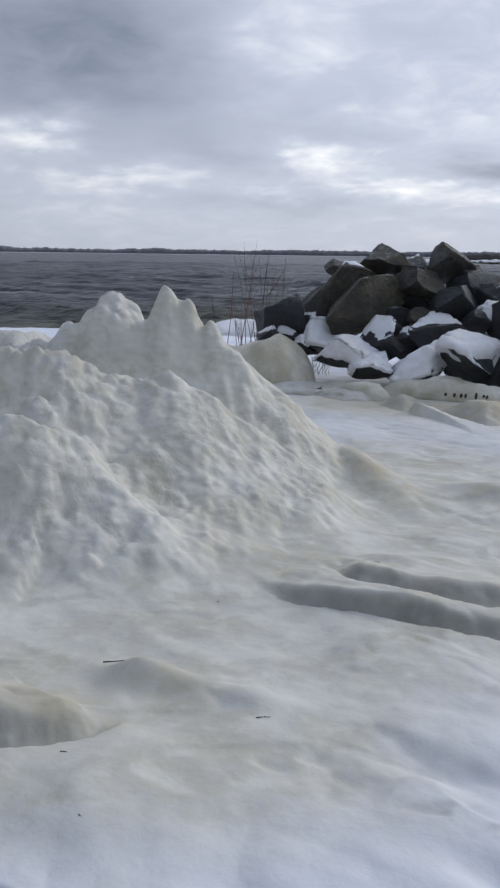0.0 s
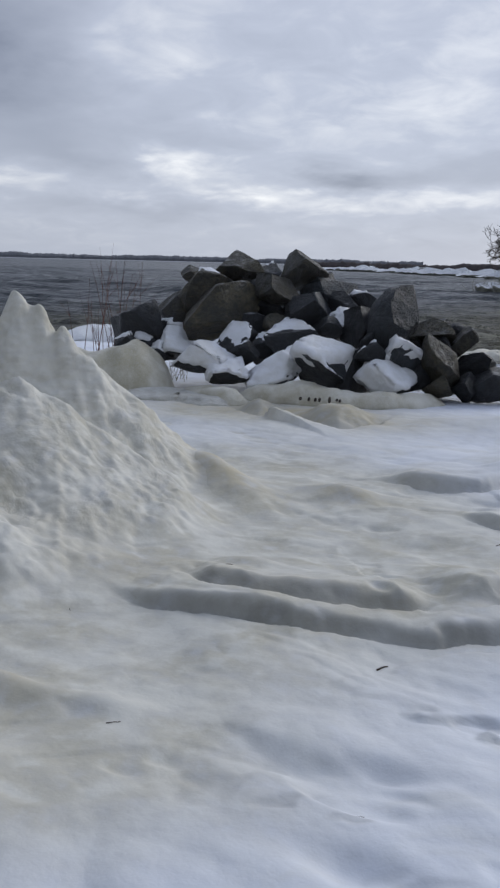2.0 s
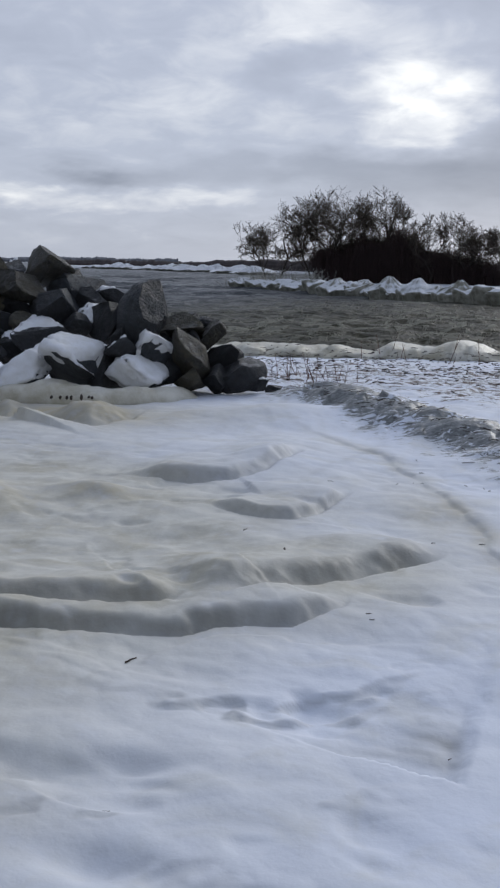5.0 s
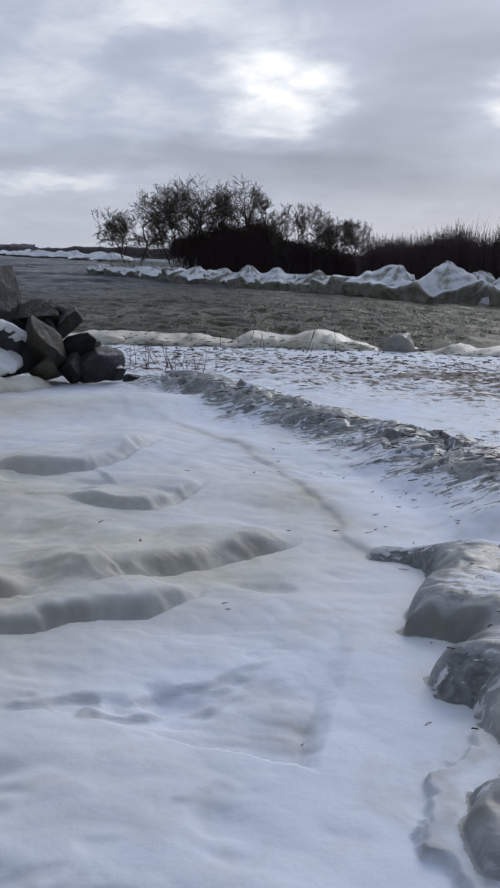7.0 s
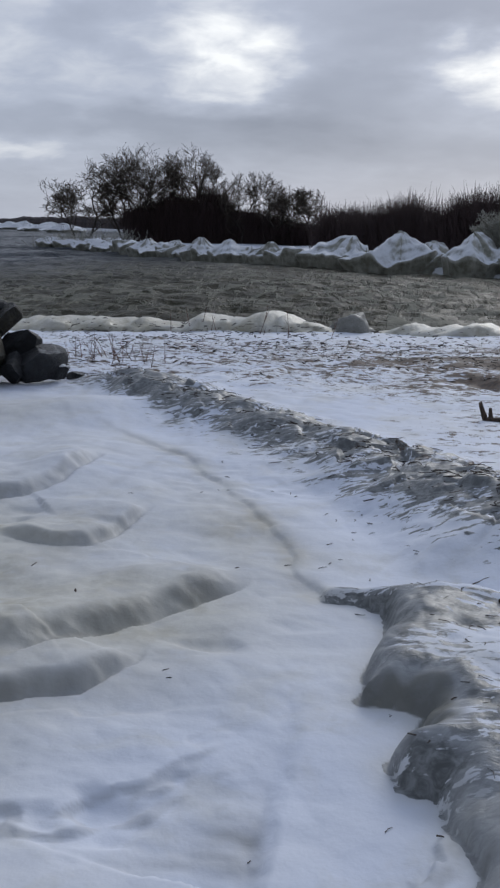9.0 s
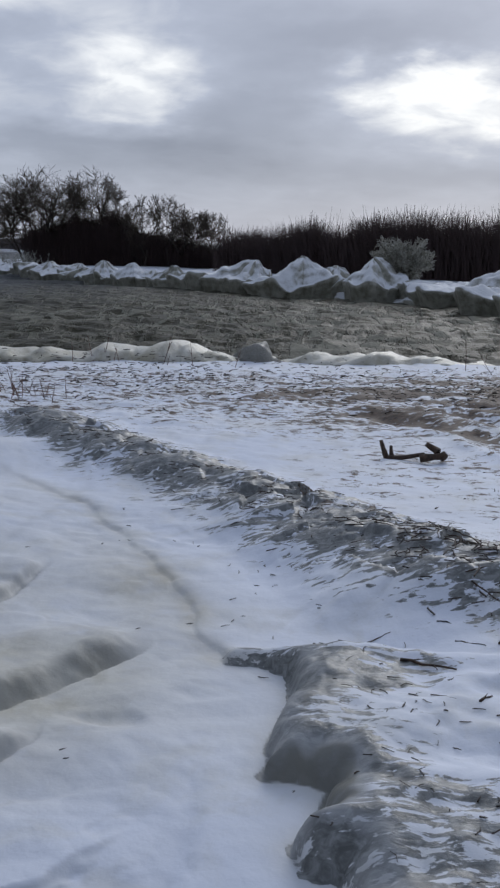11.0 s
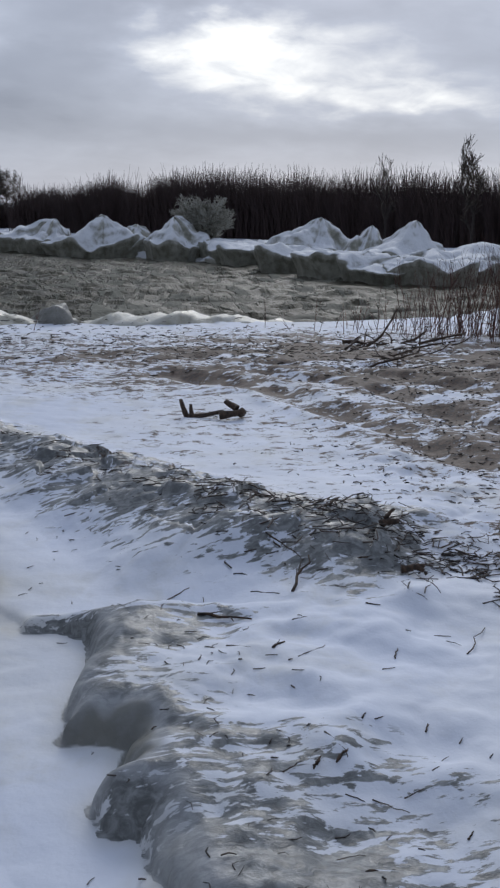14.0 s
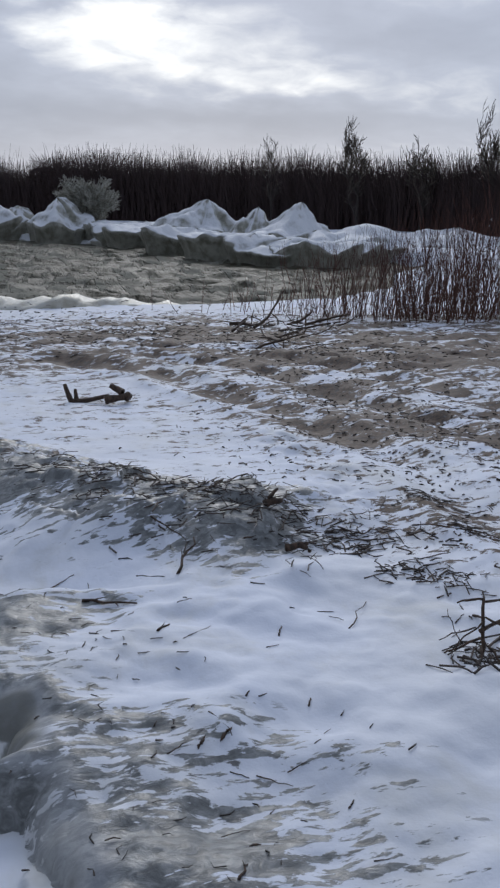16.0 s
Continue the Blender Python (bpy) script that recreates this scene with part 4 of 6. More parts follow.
# ---- boulders ----
def boulder(x, y, z, sx, sy, sz, turn, mat, cap, label, seed):
    """An angular block cut by random planes. cap: how much of it is under crusted snow, 0 to 1."""
    rng = random.Random(seed)
    bm = bmesh.new()
    bmesh.ops.create_icosphere(bm, subdivisions=4, radius=1.0)
    planes = []
    for _ in range(9):
        n = Vector((rng.gauss(0, 1), rng.gauss(0, 1), rng.gauss(0, 0.9))).normalized()
        planes.append((n, rng.uniform(0.34, 0.62)))
    shift = Vector((seed * 1.37 % 40, seed * 0.71 % 30, 0))
    for v in bm.verts:
        for n, d in planes:
            over = v.co.dot(n) - d
            if over > 0:
                v.co -= n * over
        rough = noise.noise(v.co * 2.2 + shift) * 0.05 + noise.noise(v.co * 6 + shift) * 0.025 + noise.noise(v.co * 15 + shift) * 0.01
        v.co *= 1 + rough
    mid = [(max(v.co[i] for v in bm.verts) + min(v.co[i] for v in bm.verts)) / 2 for i in range(3)]
    bmesh.ops.translate(bm, vec=-Vector(mid), verts=bm.verts)
    wide = [max(abs(v.co[i]) for v in bm.verts) for i in range(3)]
    for v in bm.verts:
        v.co = Vector((v.co.x * sx / wide[0], v.co.y * sy / wide[1], v.co.z * sz / wide[2]))
    top = max((abs(v.co.x) for v in bm.verts if v.co.z > sz * 0.3), default=0)
    foot = max((abs(v.co.x) for v in bm.verts if v.co.z < -sz * 0.3), default=0)
    if top > foot:
        for v in bm.verts:
            v.co.z = -v.co.z
        bmesh.ops.reverse_faces(bm, faces=bm.faces)
    bm.normal_update()
    crust = bm.copy() if cap > 0 else None
    thing = part("boulder", bm, mat)
    thing.matrix_world = pose(x, y, z, turn[0], turn[1], turn[2])
    if crust:
        turned = thing.matrix_world.to_3x3()
        need = 1.02 - 1.15 * cap
        keep = {}
        for v in crust.verts:
            n = turned @ v.normal
            p = turned @ v.co
            w = 0.75 * n.z + 0.3 * p.z / sz + 0.28 * noise.noise(v.co * (1.6 / sx) + shift) + 0.14 * noise.noise(v.co * (7.0 / sx) + shift) - 0.15 * n.x - (0.45 if cap > 0.6 else 0.05) * n.y
            keep[v.index] = min(max((w - need) / 0.3, 0.0), 1.0)
        crust.verts.index_update()
        ways = [v.normal.copy() for v in crust.verts]
        for v in crust.verts:
            w = keep[v.index]
            v.co += ways[v.index] * (w * w * (3 - 2 * w) * ((0.05 if cap > 0.6 else 0.03) + 0.03 * noise.noise(v.co * (4.0 / sx) + shift)) - 0.012)
        bare = [f for f in crust.faces if all(keep[v.index] < 0.02 for v in f.verts)]
        bmesh.ops.delete(crust, geom=bare, context="FACES")
        left = set(crust.faces)
        while left:
            first = left.pop()
            patch, todo = {first}, [first]
            while todo:
                for e in todo.pop().edges:
                    for f in e.link_faces:
                        if f in left:
                            left.remove(f)
                            patch.add(f)
                            todo.append(f)
            if len(patch) < 60:
                continue
            verts, faces, number = [], [], {}
            for f in patch:
                for v in f.verts:
                    if v not in number:
                        number[v] = len(verts)
                        verts.append(v.co.copy())
                faces.append([number[v] for v in f.verts])
            from_arrays("snow_cap", verts, faces, M_SNOWCAP, thing, "crusted off-white snow and ice", smooth=True)
        crust.free()
    tagged(thing, label, "boulder", "boulders of the groyne")
    return thing


# ---- ice by the water, far and near ----
def ice_hummock(x, y, along_w, across_w, h, turn, seed, label, ledge_h=0.40):
    """A peak of ice that waves have built: a cut face at its foot, a hollow slope up to the crest."""
    rng = random.Random(seed)
    px, py = rng.uniform(-0.15, 0.5), rng.uniform(-0.2, 0.4)
    ledge_h *= rng.uniform(0.9, 1.1)
    prof = ((0.90, -0.15), (0.93, 0.3 * ledge_h), (1.0, 0.75 * ledge_h), (1.03, 0.95 * ledge_h), (0.97, 1.03 * ledge_h))
    n, verts, faces = 84, [], []
    steps = 20
    rows = [(r, z, 0) for r, z in prof] + [(0.95 * (1 - i / steps), None, i / steps) for i in range(1, steps + 1)]
    c, s = math.cos(radians(turn)), math.sin(radians(turn))
    for r, z, t in rows:
        for k in range(n):
            a = 2 * math.pi * k / n
            q = Vector((math.cos(a), math.sin(a), seed * 1.7))
            out = 1 + 0.42 * noise.noise(q * 1.1) + 0.2 * noise.noise(q * 2.7) + 0.08 * noise.noise(q * 7)
            rise = max(1.0 + 0.8 * noise.noise(q * 1.5 + Vector((9, 0, 0))) + 0.18 * noise.noise(q * 5.0), 0.45)
            u, v = math.cos(a) * r * out, math.sin(a) * r * out
            u, v = u + px * (1 - r), v + py * (1 - r)
            if z is None:
                arm = 1.3 + 1.1 * noise.noise(Vector((math.cos(a) * 1.6, math.sin(a) * 1.6, seed * 0.37)))
                foot = ledge_h * rise
                zz = foot + (h - foot) * (t ** max(arm, 0.6) - 0.12 * max(t - 0.82, 0) / 0.18) + 0.20 * h * (1 - t * t) * noise.noise(Vector((u * 2.2, v * 2.2, seed))) + 0.035 * h * noise.noise(Vector((u * 6, v * 6, seed))) + 0.02 * noise.noise(Vector((u * 15, v * 15, seed)))
                zz += 0.02 * math.sin(zz * 17 + 3 * noise.noise(Vector((u * 3, v * 3, seed + 4)))) * min(1, 3 * t)
            else:
                zz = z * rise
            lx, ly = u * along_w, v * across_w
            verts.append((x + lx * c - ly * s, y + lx * s + ly * c, WATER_Z + zz))
    for i in range(len(rows) - 1):
        for k in range(n):
            a, b = i * n + k, i * n + (k + 1) % n
            faces.append((a, b, b + n, a + n))
    ob = from_arrays("ice_hummock", verts, faces, M_SHORE, smooth=True)
    return tagged(ob, label, "ice", "ice hummocks along the inlet")


def far_ice():
    label = "pale wave-built ice hummock at the far edge of the inlet"
    tall = "tall peaked white ice hummock on the far bank"
    rng = random.Random(77)
    # x, y, half-length, half-depth, height over the water, height of the cut foot
    for i, (x, y, a, d, h, cut) in enumerate(((-4.25, 49.6, 1.7, 1.5, 1.8, 0.8), (-1.6, 47.4, 1.9, 1.7, 2.05, 0.75), (0.45, 47.5, 1.1, 1.2, 1.55, 0.85), (2.2, 45.9, 1.4, 1.5, 2.05, 1.0),
                                              (7.7, 41.6, 2.3, 2.2, 2.15, 0.7), (9.7, 39.6, 1.3, 1.5, 1.95, 0.6), (10.7, 39.3, 2.3, 2.2, 2.2, 0.7))):
        ice_hummock(x, y, a, d, h, -38 + rng.uniform(-8, 8), 500 + i, tall, cut)
    for i, (x, y, a, h) in enumerate(((-8.4, 53.3, 1.5, 1.35), (-9.6, 54.4, 1.0, 1.0), (-10.6, 54.9, 1.3, 1.4), (-11.7, 56.0, 0.9, 1.05), (-12.5, 56.5, 1.1, 1.5), (-13.5, 57.4, 0.9, 1.25), (-14.4, 58.4, 0.8, 0.95),
                                      (-15.3, 59.2, 1.0, 1.2), (-16.4, 60.6, 0.9, 1.0), (-17.5, 61.9, 1.1, 1.2), (-18.8, 64.0, 1.2, 0.85), (-20.3, 66.2, 1.4, 1.0), (-22.5, 68.6, 1.6, 0.8),
                                      (-24.8, 71.2, 1.6, 0.9), (-27.0, 73.4, 1.7, 0.8), (-29.4, 75.4, 1.8, 0.9))):
        ice_hummock(x, y, a, rng.uniform(0.9, 1.3), h, -45, 520 + i, label, 0.5)
    for i, (x, y, a, d, h, cut) in enumerate(((-6.3, 52.2, 1.9, 1.6, 0.95, 0.7), (4.6, 45.2, 1.9, 1.5, 0.95, 0.8), (5.4, 43.0, 1.7, 1.5, 0.9, 0.7), (6.7, 39.0, 1.7, 1.7, 0.95, 0.7), (8.0, 36.0, 1.7, 1.8, 0.95, 0.7),
                                              (8.7, 33.7, 1.5, 1.5, 0.85, 0.65), (10.2, 32.6, 1.6, 1.3, 0.75, 0.6), (12.0, 34.0, 1.6, 1.3, 0.8, 0.55), (13.6, 36.4, 3.0, 2.4, 1.4, 0.5), (16.6, 37.0, 3.0, 2.4, 1.25, 0.5),
                                              (11.6, 36.6, 2.4, 2.2, 1.15, 0.5))):
        ice_hummock(x, y, a, d, h, -30 + 12 * (i % 3), 560 + i, "low snow-topped ice shelf with an undercut foot", cut)
    ice_slab("ice_shelf", ((5.4, 42.2), (2.8, 45.9), (-2.0, 48.9), (-7.0, 52.6), (-11.6, 56.6), (-17, 64), (-24.3, 71), (-30, 76.2)), 0.75, 0.9, 0.5, M_SHORE,
             "undercut olive-grey ice edge along the far bank", 91)
    # small hummocks on the distant shore
    for i in range(24):
        t = i / 23
        d = 300 - 128 * t
        a = radians(-30 + 9.5 * t)
        ice_hummock(d * math.sin(a), d * math.cos(a), rng.uniform(2.4, 4.2), 2.5, rng.uniform(1.0, 2.2), 20, 600 + i, "distant white ice hummock on the lake shore", 0.5)


def near_ice():
    lab = "rim of pale ice along the beach edge"
    ice_slab("shore_ice", ((-9.0, 18.4), (-7.4, 19.1), (-6.0, 19.6), (-4.9, 19.9), (-3.9, 20.2), (-2.9, 20.4), (-1.6, 20.5)), 0.30, 0.6, 0.5, M_YELLOW, lab, 21)
    ice_slab("shore_ice", ((-2.4, 21.2), (-1.9, 20.8), (-1.5, 20.5), (-1.1, 20.2)), 0.36, 0.34, 0.5, M_WET_ICE, "dark wet lump of ice at the beach edge", 22)
    ice_slab("shore_ice", ((-1.6, 20.6), (-0.4, 20.5), (0.7, 20.4), (1.9, 20.5), (3.2, 20.6), (4.6, 20.9), (6.0, 21.6), (7.4, 22.8)), 0.24, 0.5, 0.45, M_YELLOW, lab, 24)
    ice_slab("shore_ice", ((-19.5, 10.5), (-17.2, 13.4), (-15.0, 16.2), (-12.6, 18.2), (-10.4, 19.6)), 0.4, 1.3, 0.35, M_SHORE, "broad shelf of white shore ice", 25)
    ice_slab("ice_tongue", ((-9.8, 6.8), (-9.2, 7.6), (-8.7, 8.25), (-8.3, 8.8), (-7.75, 9.4)), 0.74, 0.5, 0.28, M_YELLOW, "smooth yellowish tongue of old ice beside the mound", 26)
    ice_slab("ice_bar", ((-7.5, 9.35), (-6.95, 9.1), (-6.4, 9.0)), 0.17, 0.2, 0.4, M_YELLOW, "low yellowish bar of ice before the boulders", 27)
    ice_slab("ice_bar", ((-6.75, 9.4), (-6.2, 9.55), (-5.6, 9.7), (-5.1, 10.0), (-4.7, 10.6)), 0.22, 0.22, 0.4, M_YELLOW, "low yellowish bar of ice before the boulders", 28)
    # holes in the bar's face: small dark bodies stand in for their shade
    rng = random.Random(87)
    for i in range(7):
        x, y = -5.85 + 0.075 * i + rng.uniform(-0.035, 0.035), 9.36 + 0.015 * i
        bm = bmesh.new()
        bmesh.ops.create_icosphere(bm, subdivisions=2, radius=1.0)
        h = rng.uniform(0.015, 0.045)
        w = rng.uniform(0.005, 0.010)
        for v in bm.verts:
            v.co = Vector((v.co.x * w, v.co.y * 0.03, v.co.z * h))
        hole = part("ice_bar_hole", bm, M_BARK, smooth=True)
        hole.location = (x, y, ground_z(x, y) + 0.08)
        tagged(hole, "dark hole in yellowish ice, built as a dark inset", "reed", "reeds frozen in the ice bar")
    ice_slab("ice_lump", ((-12.8, 7.4), (-11.8, 8.6), (-10.9, 9.6)), 0.42, 0.9, 0.6, M_MOUND, "lumpy greyish ice behind the mound", 29)
    ice_slab("ice_bar", ((-7.9, 8.6), (-7.2, 9.0), (-6.5, 9.0)), 0.14, 0.4, 0.3, M_MOUND, "low smooth bar of beige ice", 30)


# ---- trees, osiers and distant woods ----
def grow(rng, wood, twigs, start, way, length, radius, level, gnarl, open_, hull):
    """A limb that forks again and again into finer ones, and stays inside a rounded crown."""
    way = Vector(way).normalized()
    end = start + way * length
    out = ((end.x - hull[3]) / hull[0]) ** 2 + (end.y / hull[0]) ** 2 + ((end.z - hull[1]) / hull[2]) ** 2
    if level and out > rng.uniform(0.75, 1.25):
        if level > 3:
            return
        length *= 0.6
    bends = 4 if level < 3 else 3
    path = crooked(rng, start, way, length, bends, gnarl * (1.0 if level < 3 else 0.8))
    verts, faces = wood if level < 3 else twigs
    tube(verts, faces, path, [radius * (1 - 0.4 * i / bends) for i in range(bends + 1)], 6 if level < 2 else 3)
    if level == 6:
        return
    d = (path[-1] - path[-2]).normalized()
    forks = [path[-1]] * (3 if level < 2 else 2) + [path[rng.randint(1, bends - 1)] for _ in range(1 if level < 5 else 2)]
    for fork in forks:
        off = Vector((rng.gauss(0, 1), rng.gauss(0, 1), rng.gauss(0, 0.6))).normalized()
        away = d * 0.85 + off * open_ * (1.0 if fork == path[-1] else 1.4) + Vector((0, 0, 0.10))
        grow(rng, wood, twigs, fork, away, max(length * rng.uniform(0.62, 0.84), 0.05 * hull[1] / 0.57), max(radius * 0.60, 0.012), level + 1, gnarl, open_, hull)


def bare_tree(x, y, z, h, half, trunks, seed, gnarl=0.13, lean=0.0, label="bare broad-crowned tree on the far bank", name="bare_tree", twig=None):
    rng = random.Random(seed)
    thing = empty(name, x, y, z)
    wood, twigs = ([], []), ([], [])
    hull = (half, h * 0.57, h * 0.46, lean * h * 0.45)
    for i in range(trunks):
        az = 6.283 * i / trunks + rng.uniform(0, 1)
        way = Vector((math.cos(az) * (0.32 if trunks > 1 else 0.05) + lean, math.sin(az) * 0.2, 1))
        grow(rng, wood, twigs, Vector((rng.uniform(-0.25, 0.25), rng.uniform(-0.25, 0.25), -0.2)), way, h * 0.26, (0.015 if gnarl < 0.3 else 0.026) * h, 0, gnarl, 0.7 if gnarl > 0.1 else 0.5, hull)
    tall, mid = max(v.z for v in twigs[0]), lean * h * 0.45
    wide = sorted(abs(v.x - mid) for v in twigs[0])[int(len(twigs[0]) * 0.96)]
    for v in wood[0] + twigs[0]:
        f = min(max(v.z / (0.3 * h), 0.0), 1.0)
        v.x, v.y = v.x + (v.x - mid) * f * (half / wide - 1), v.y * (1 + f * (half / wide - 1))
        v.z *= h / tall if v.z > 0 else 1
    if twig:
        from_arrays("limb", wood[0], wood[1], twig, thing)
        from_arrays("crown", twigs[0], twigs[1], twig, thing)
        return tagged(thing, label, "bush")
    from_arrays("trunk", wood[0], wood[1], M_BARK, thing)
    from_arrays("crown", twigs[0], twigs[1], M_CROWN, thing, "fine bare twigs")
    return tagged(thing, label, "tree", "trees on the far bank")


def thicket(name, line, depth, count, h_lo, h_hi, radius, mat, label, seed, fan=0.12, twigs=3, z0=0.0, taper=None):
    """A stand of thin upright stems that nobody could count."""
    rng = random.Random(seed)
    pts = [Vector((*p, 0)) for p in line]
    verts, faces = [], []
    for _ in range(count):
        f = rng.random() * (len(pts) - 1)
        a = int(f)
        p = pts[a].lerp(pts[a + 1], f - a)
        d = (pts[a + 1] - pts[a]).normalized()
        p = p + Vector((-d.y, d.x, 0)) * rng.uniform(0, depth)
        g = z0
        h = rng.uniform(h_lo, h_hi) * (taper(f / (len(pts) - 1)) if taper else 1)
        h *= 0.86 + 0.34 * noise.noise(Vector((p.x * 0.45, p.y * 0.45, seed))) + 0.14 * noise.noise(Vector((p.x * 1.7, p.y * 1.7, seed)))
        way = Vector((rng.gauss(0, fan), rng.gauss(0, fan), 1))
        start = Vector((p.x, p.y, g - 0.1))
        mid = start + way * h * 0.6
        top = mid + (way + Vector((rng.gauss(0, fan), rng.gauss(0, fan), 0))) * h * 0.4
        tube(verts, faces, [start, mid, top], [radius, radius * 0.75, radius * 0.3], 3)
        for _ in range(twigs):
            s = start.lerp(mid, rng.uniform(0.5, 1.15))
            e = s + Vector((rng.gauss(0, 0.28), rng.gauss(0, 0.28), rng.uniform(0.3, 0.8))) * h * 0.42
            tube(verts, faces, [s, e], [radius * 0.55, radius * 0.22], 3)
    return tagged(from_arrays(name, verts, faces, mat), label, "shrubs", kind="stuff")


def distant_woods(name, az0, az1, d0, d1, h, count, label, seed, base=0.0):
    """A far wood's edge: one rounded band of crowns, uneven along the top."""
    verts, faces = [], []
    for i in range(count + 1):
        t = i / count
        a = radians(az0 + (az1 - az0) * t)
        d = d0 + (d1 - d0) * t
        far = t * abs(az1 - az0) * radians(1) * d / h
        top = h * (0.72 + 0.40 * noise.noise(Vector((far * 0.05, seed, 0))) + 0.22 * noise.noise(Vector((far * 0.3, seed, 3))) + 0.13 * noise.noise(Vector((far * 1.3, seed, 5)))
                   + 0.10 * noise.noise(Vector((far * 4.1, seed, 7))))
        top = max(top, 0.12 * h)
        bulge = 0.3 * h * noise.noise(Vector((far * 0.8, seed, 11)))
        for dd, zz in ((0.0, -1.0), (bulge * 0.5, 0.45 * top), (0.3 * h + bulge, 0.8 * top), (0.8 * h + bulge, top), (4.0 * h, 0.7 * top), (5 * h, -1.0)):
            verts.append(((d + dd) * math.sin(a), (d + dd) * math.cos(a), base + zz))
    for i in range(count):
        for k in range(5):
            a, b = i * 6 + k, i * 6 + k + 1
            faces.append((a, a + 6, b + 6, b))
    return tagged(from_arrays(name, verts, faces, M_FOREST_HAZED if d0 > 600 else M_SHRUBS), label, "woods", kind="stuff")


def far_land():
    """Low land under the distant woods."""
    for name, az0, az1, d0, d1, deep, rise in (("far_shore", -75, -24, 1500, 1500, 300, 0.2), ("spit", -33, -12, 330, 150, 40, 0.6)):
        verts, faces = [], []
        n = 40
        for i in range(n + 1):
            t = i / n
            a = radians(az0 + (az1 - az0) * t)
            d = d0 + (d1 - d0) * t
            for k, (dd, zz) in enumerate(((0, -1), (2, 0.1), (10, 0.8 * rise), (deep, rise), (deep + 5, -1))):
                verts.append(((d + dd) * math.sin(a), (d + dd) * math.cos(a), zz))
        for i in range(n):
            for k in range(4):
                a, b = i * 5 + k, i * 5 + k + 1
                faces.append((a, b, b + 5, a + 5))
        me = bpy.data.meshes.new(name)
        me.from_pydata(verts, [], faces)
        me.materials.append(M_SNOWCAP)
        tagged(new(name, me), "low snowy shore across the lake", "shore", kind="structure")


def planting():
    g = 0.15
    for i, (x, y, h, half, n, gnarl, lean) in enumerate(((-27.4, 76.0, 5.0, 1.9, 1, 0.26, -0.3), (-26.3, 76.3, 6.2, 1.8, 1, 0.26, 0.05), (-23.9, 77.0, 7.3, 2.1, 2, 0.13, -0.08),
                                                       (-21.6, 77.2, 7.9, 2.4, 2, 0.12, 0.0), (-18.7, 78.4, 7.7, 1.7, 2, 0.12, 0.0), (-16.8, 78.7, 7.1, 1.7, 1, 0.12, 0.05), (-14.4, 77.0, 5.6, 1.4, 2, 0.14, 0.0),
                                                       (-12.0, 77.0, 5.6, 1.6, 2, 0.14, 0.0), (-9.8, 76.6, 4.5, 1.7, 2, 0.14, 0.1))):
        label = "gnarled leaning bare willow at the bank's tip" if i < 2 else "bare broad-crowned tree on the far bank"
        bare_tree(x, y, g, h, half, n, 700 + i, gnarl, lean, label)
    thicket("osier_thicket", ((-23.2, 75.5), (-20.5, 76.2), (-17.8, 76.6), (-15.0, 77.0), (-12.4, 77.0), (-8.5, 76.0)), 3.0, 9000, 0.82, 1.0, 0.022, M_OSIER,
            "dense dark red-brown thicket under the trees", 41, 0.12, 4, g, lambda t: (3.0 + 1.7 * math.sin(math.pi * min(1, t * 2.2) / 2)) if t < 0.45 else 4.7 - 3.0 * ((t - 0.45) / 0.55) ** 0.9)
    thicket("osier_thicket", ((-8.2, 71.2), (-1.5, 65.0), (6.0, 59.5), (13.5, 53.5), (22.0, 45.0), (30, 36)), 4.5, 16000, 2.7, 4.4, 0.019, M_OSIER,
            "tall dark red-brown osier thicket behind the ice", 42, 0.14, 4, g, lambda t: 0.72 + 0.33 * min(1, t * 3))
    for i, (x, y, h, half) in enumerate(((17.1, 48.2, 5.6, 0.75), (13.4, 51.4, 4.8, 0.6), (19.8, 46.8, 4.8, 0.7), (22.8, 44.6, 6.4, 0.9))):
        bare_tree(x, y, g, h, half, 1, 730 + i, 0.08, 0.0, "slender bare young tree above the thicket")
    distant_woods("far_woods", -72, -25, 1505, 1505, 10.0, 3000, "distant bare woods on the far shore", 43, 0.5)
    distant_woods("spit_shrubs", -32, -13, 335, 158, 3.0, 1800, "dark leafless shrubs along the spit", 44, 0.3)


ice_mound()
near_ice()
far_ice()
planting()
far_land()

# ---- the groyne of boulders ----
boulder(-8.59, 9.65, 0.75, 0.35, 0.37, 0.33, (9, -6, 39), M_ROCK_DARK, 0.00, "dark wet slate boulder in the groyne", 400)
boulder(-8.30, 10.16, 0.96, 0.28, 0.30, 0.26, (1, 11, 38), M_ROCK_OLIVE, 0.12, "olive-brown angular granite boulder with patches of snow in the groyne", 401)
boulder(-8.05, 10.49, 1.11, 0.38, 0.43, 0.40, (10, 2, 16), M_ROCK_OLIVE, 0.16, "olive-brown angular granite boulder with patches of snow in the groyne", 402)
boulder(-7.60, 10.20, 0.99, 0.54, 0.47, 0.32, (0, -24, 31), M_ROCK_OLIVE, 0.00, "olive-brown angular granite boulder in the groyne", 403)
boulder(-7.89, 10.98, 1.48, 0.38, 0.35, 0.26, (-3, 6, 17), M_ROCK_OLIVE, 0.00, "olive-brown angular granite boulder in the groyne", 404)
boulder(-7.09, 11.27, 1.52, 0.33, 0.33, 0.28, (-5, -11, 27), M_ROCK_OLIVE, 0.00, "olive-brown angular granite boulder in the groyne", 405)
boulder(-7.09, 10.68, 1.24, 0.36, 0.31, 0.20, (5, 13, 23), M_ROCK_OLIVE, 0.00, "olive-brown angular granite boulder in the groyne", 406)
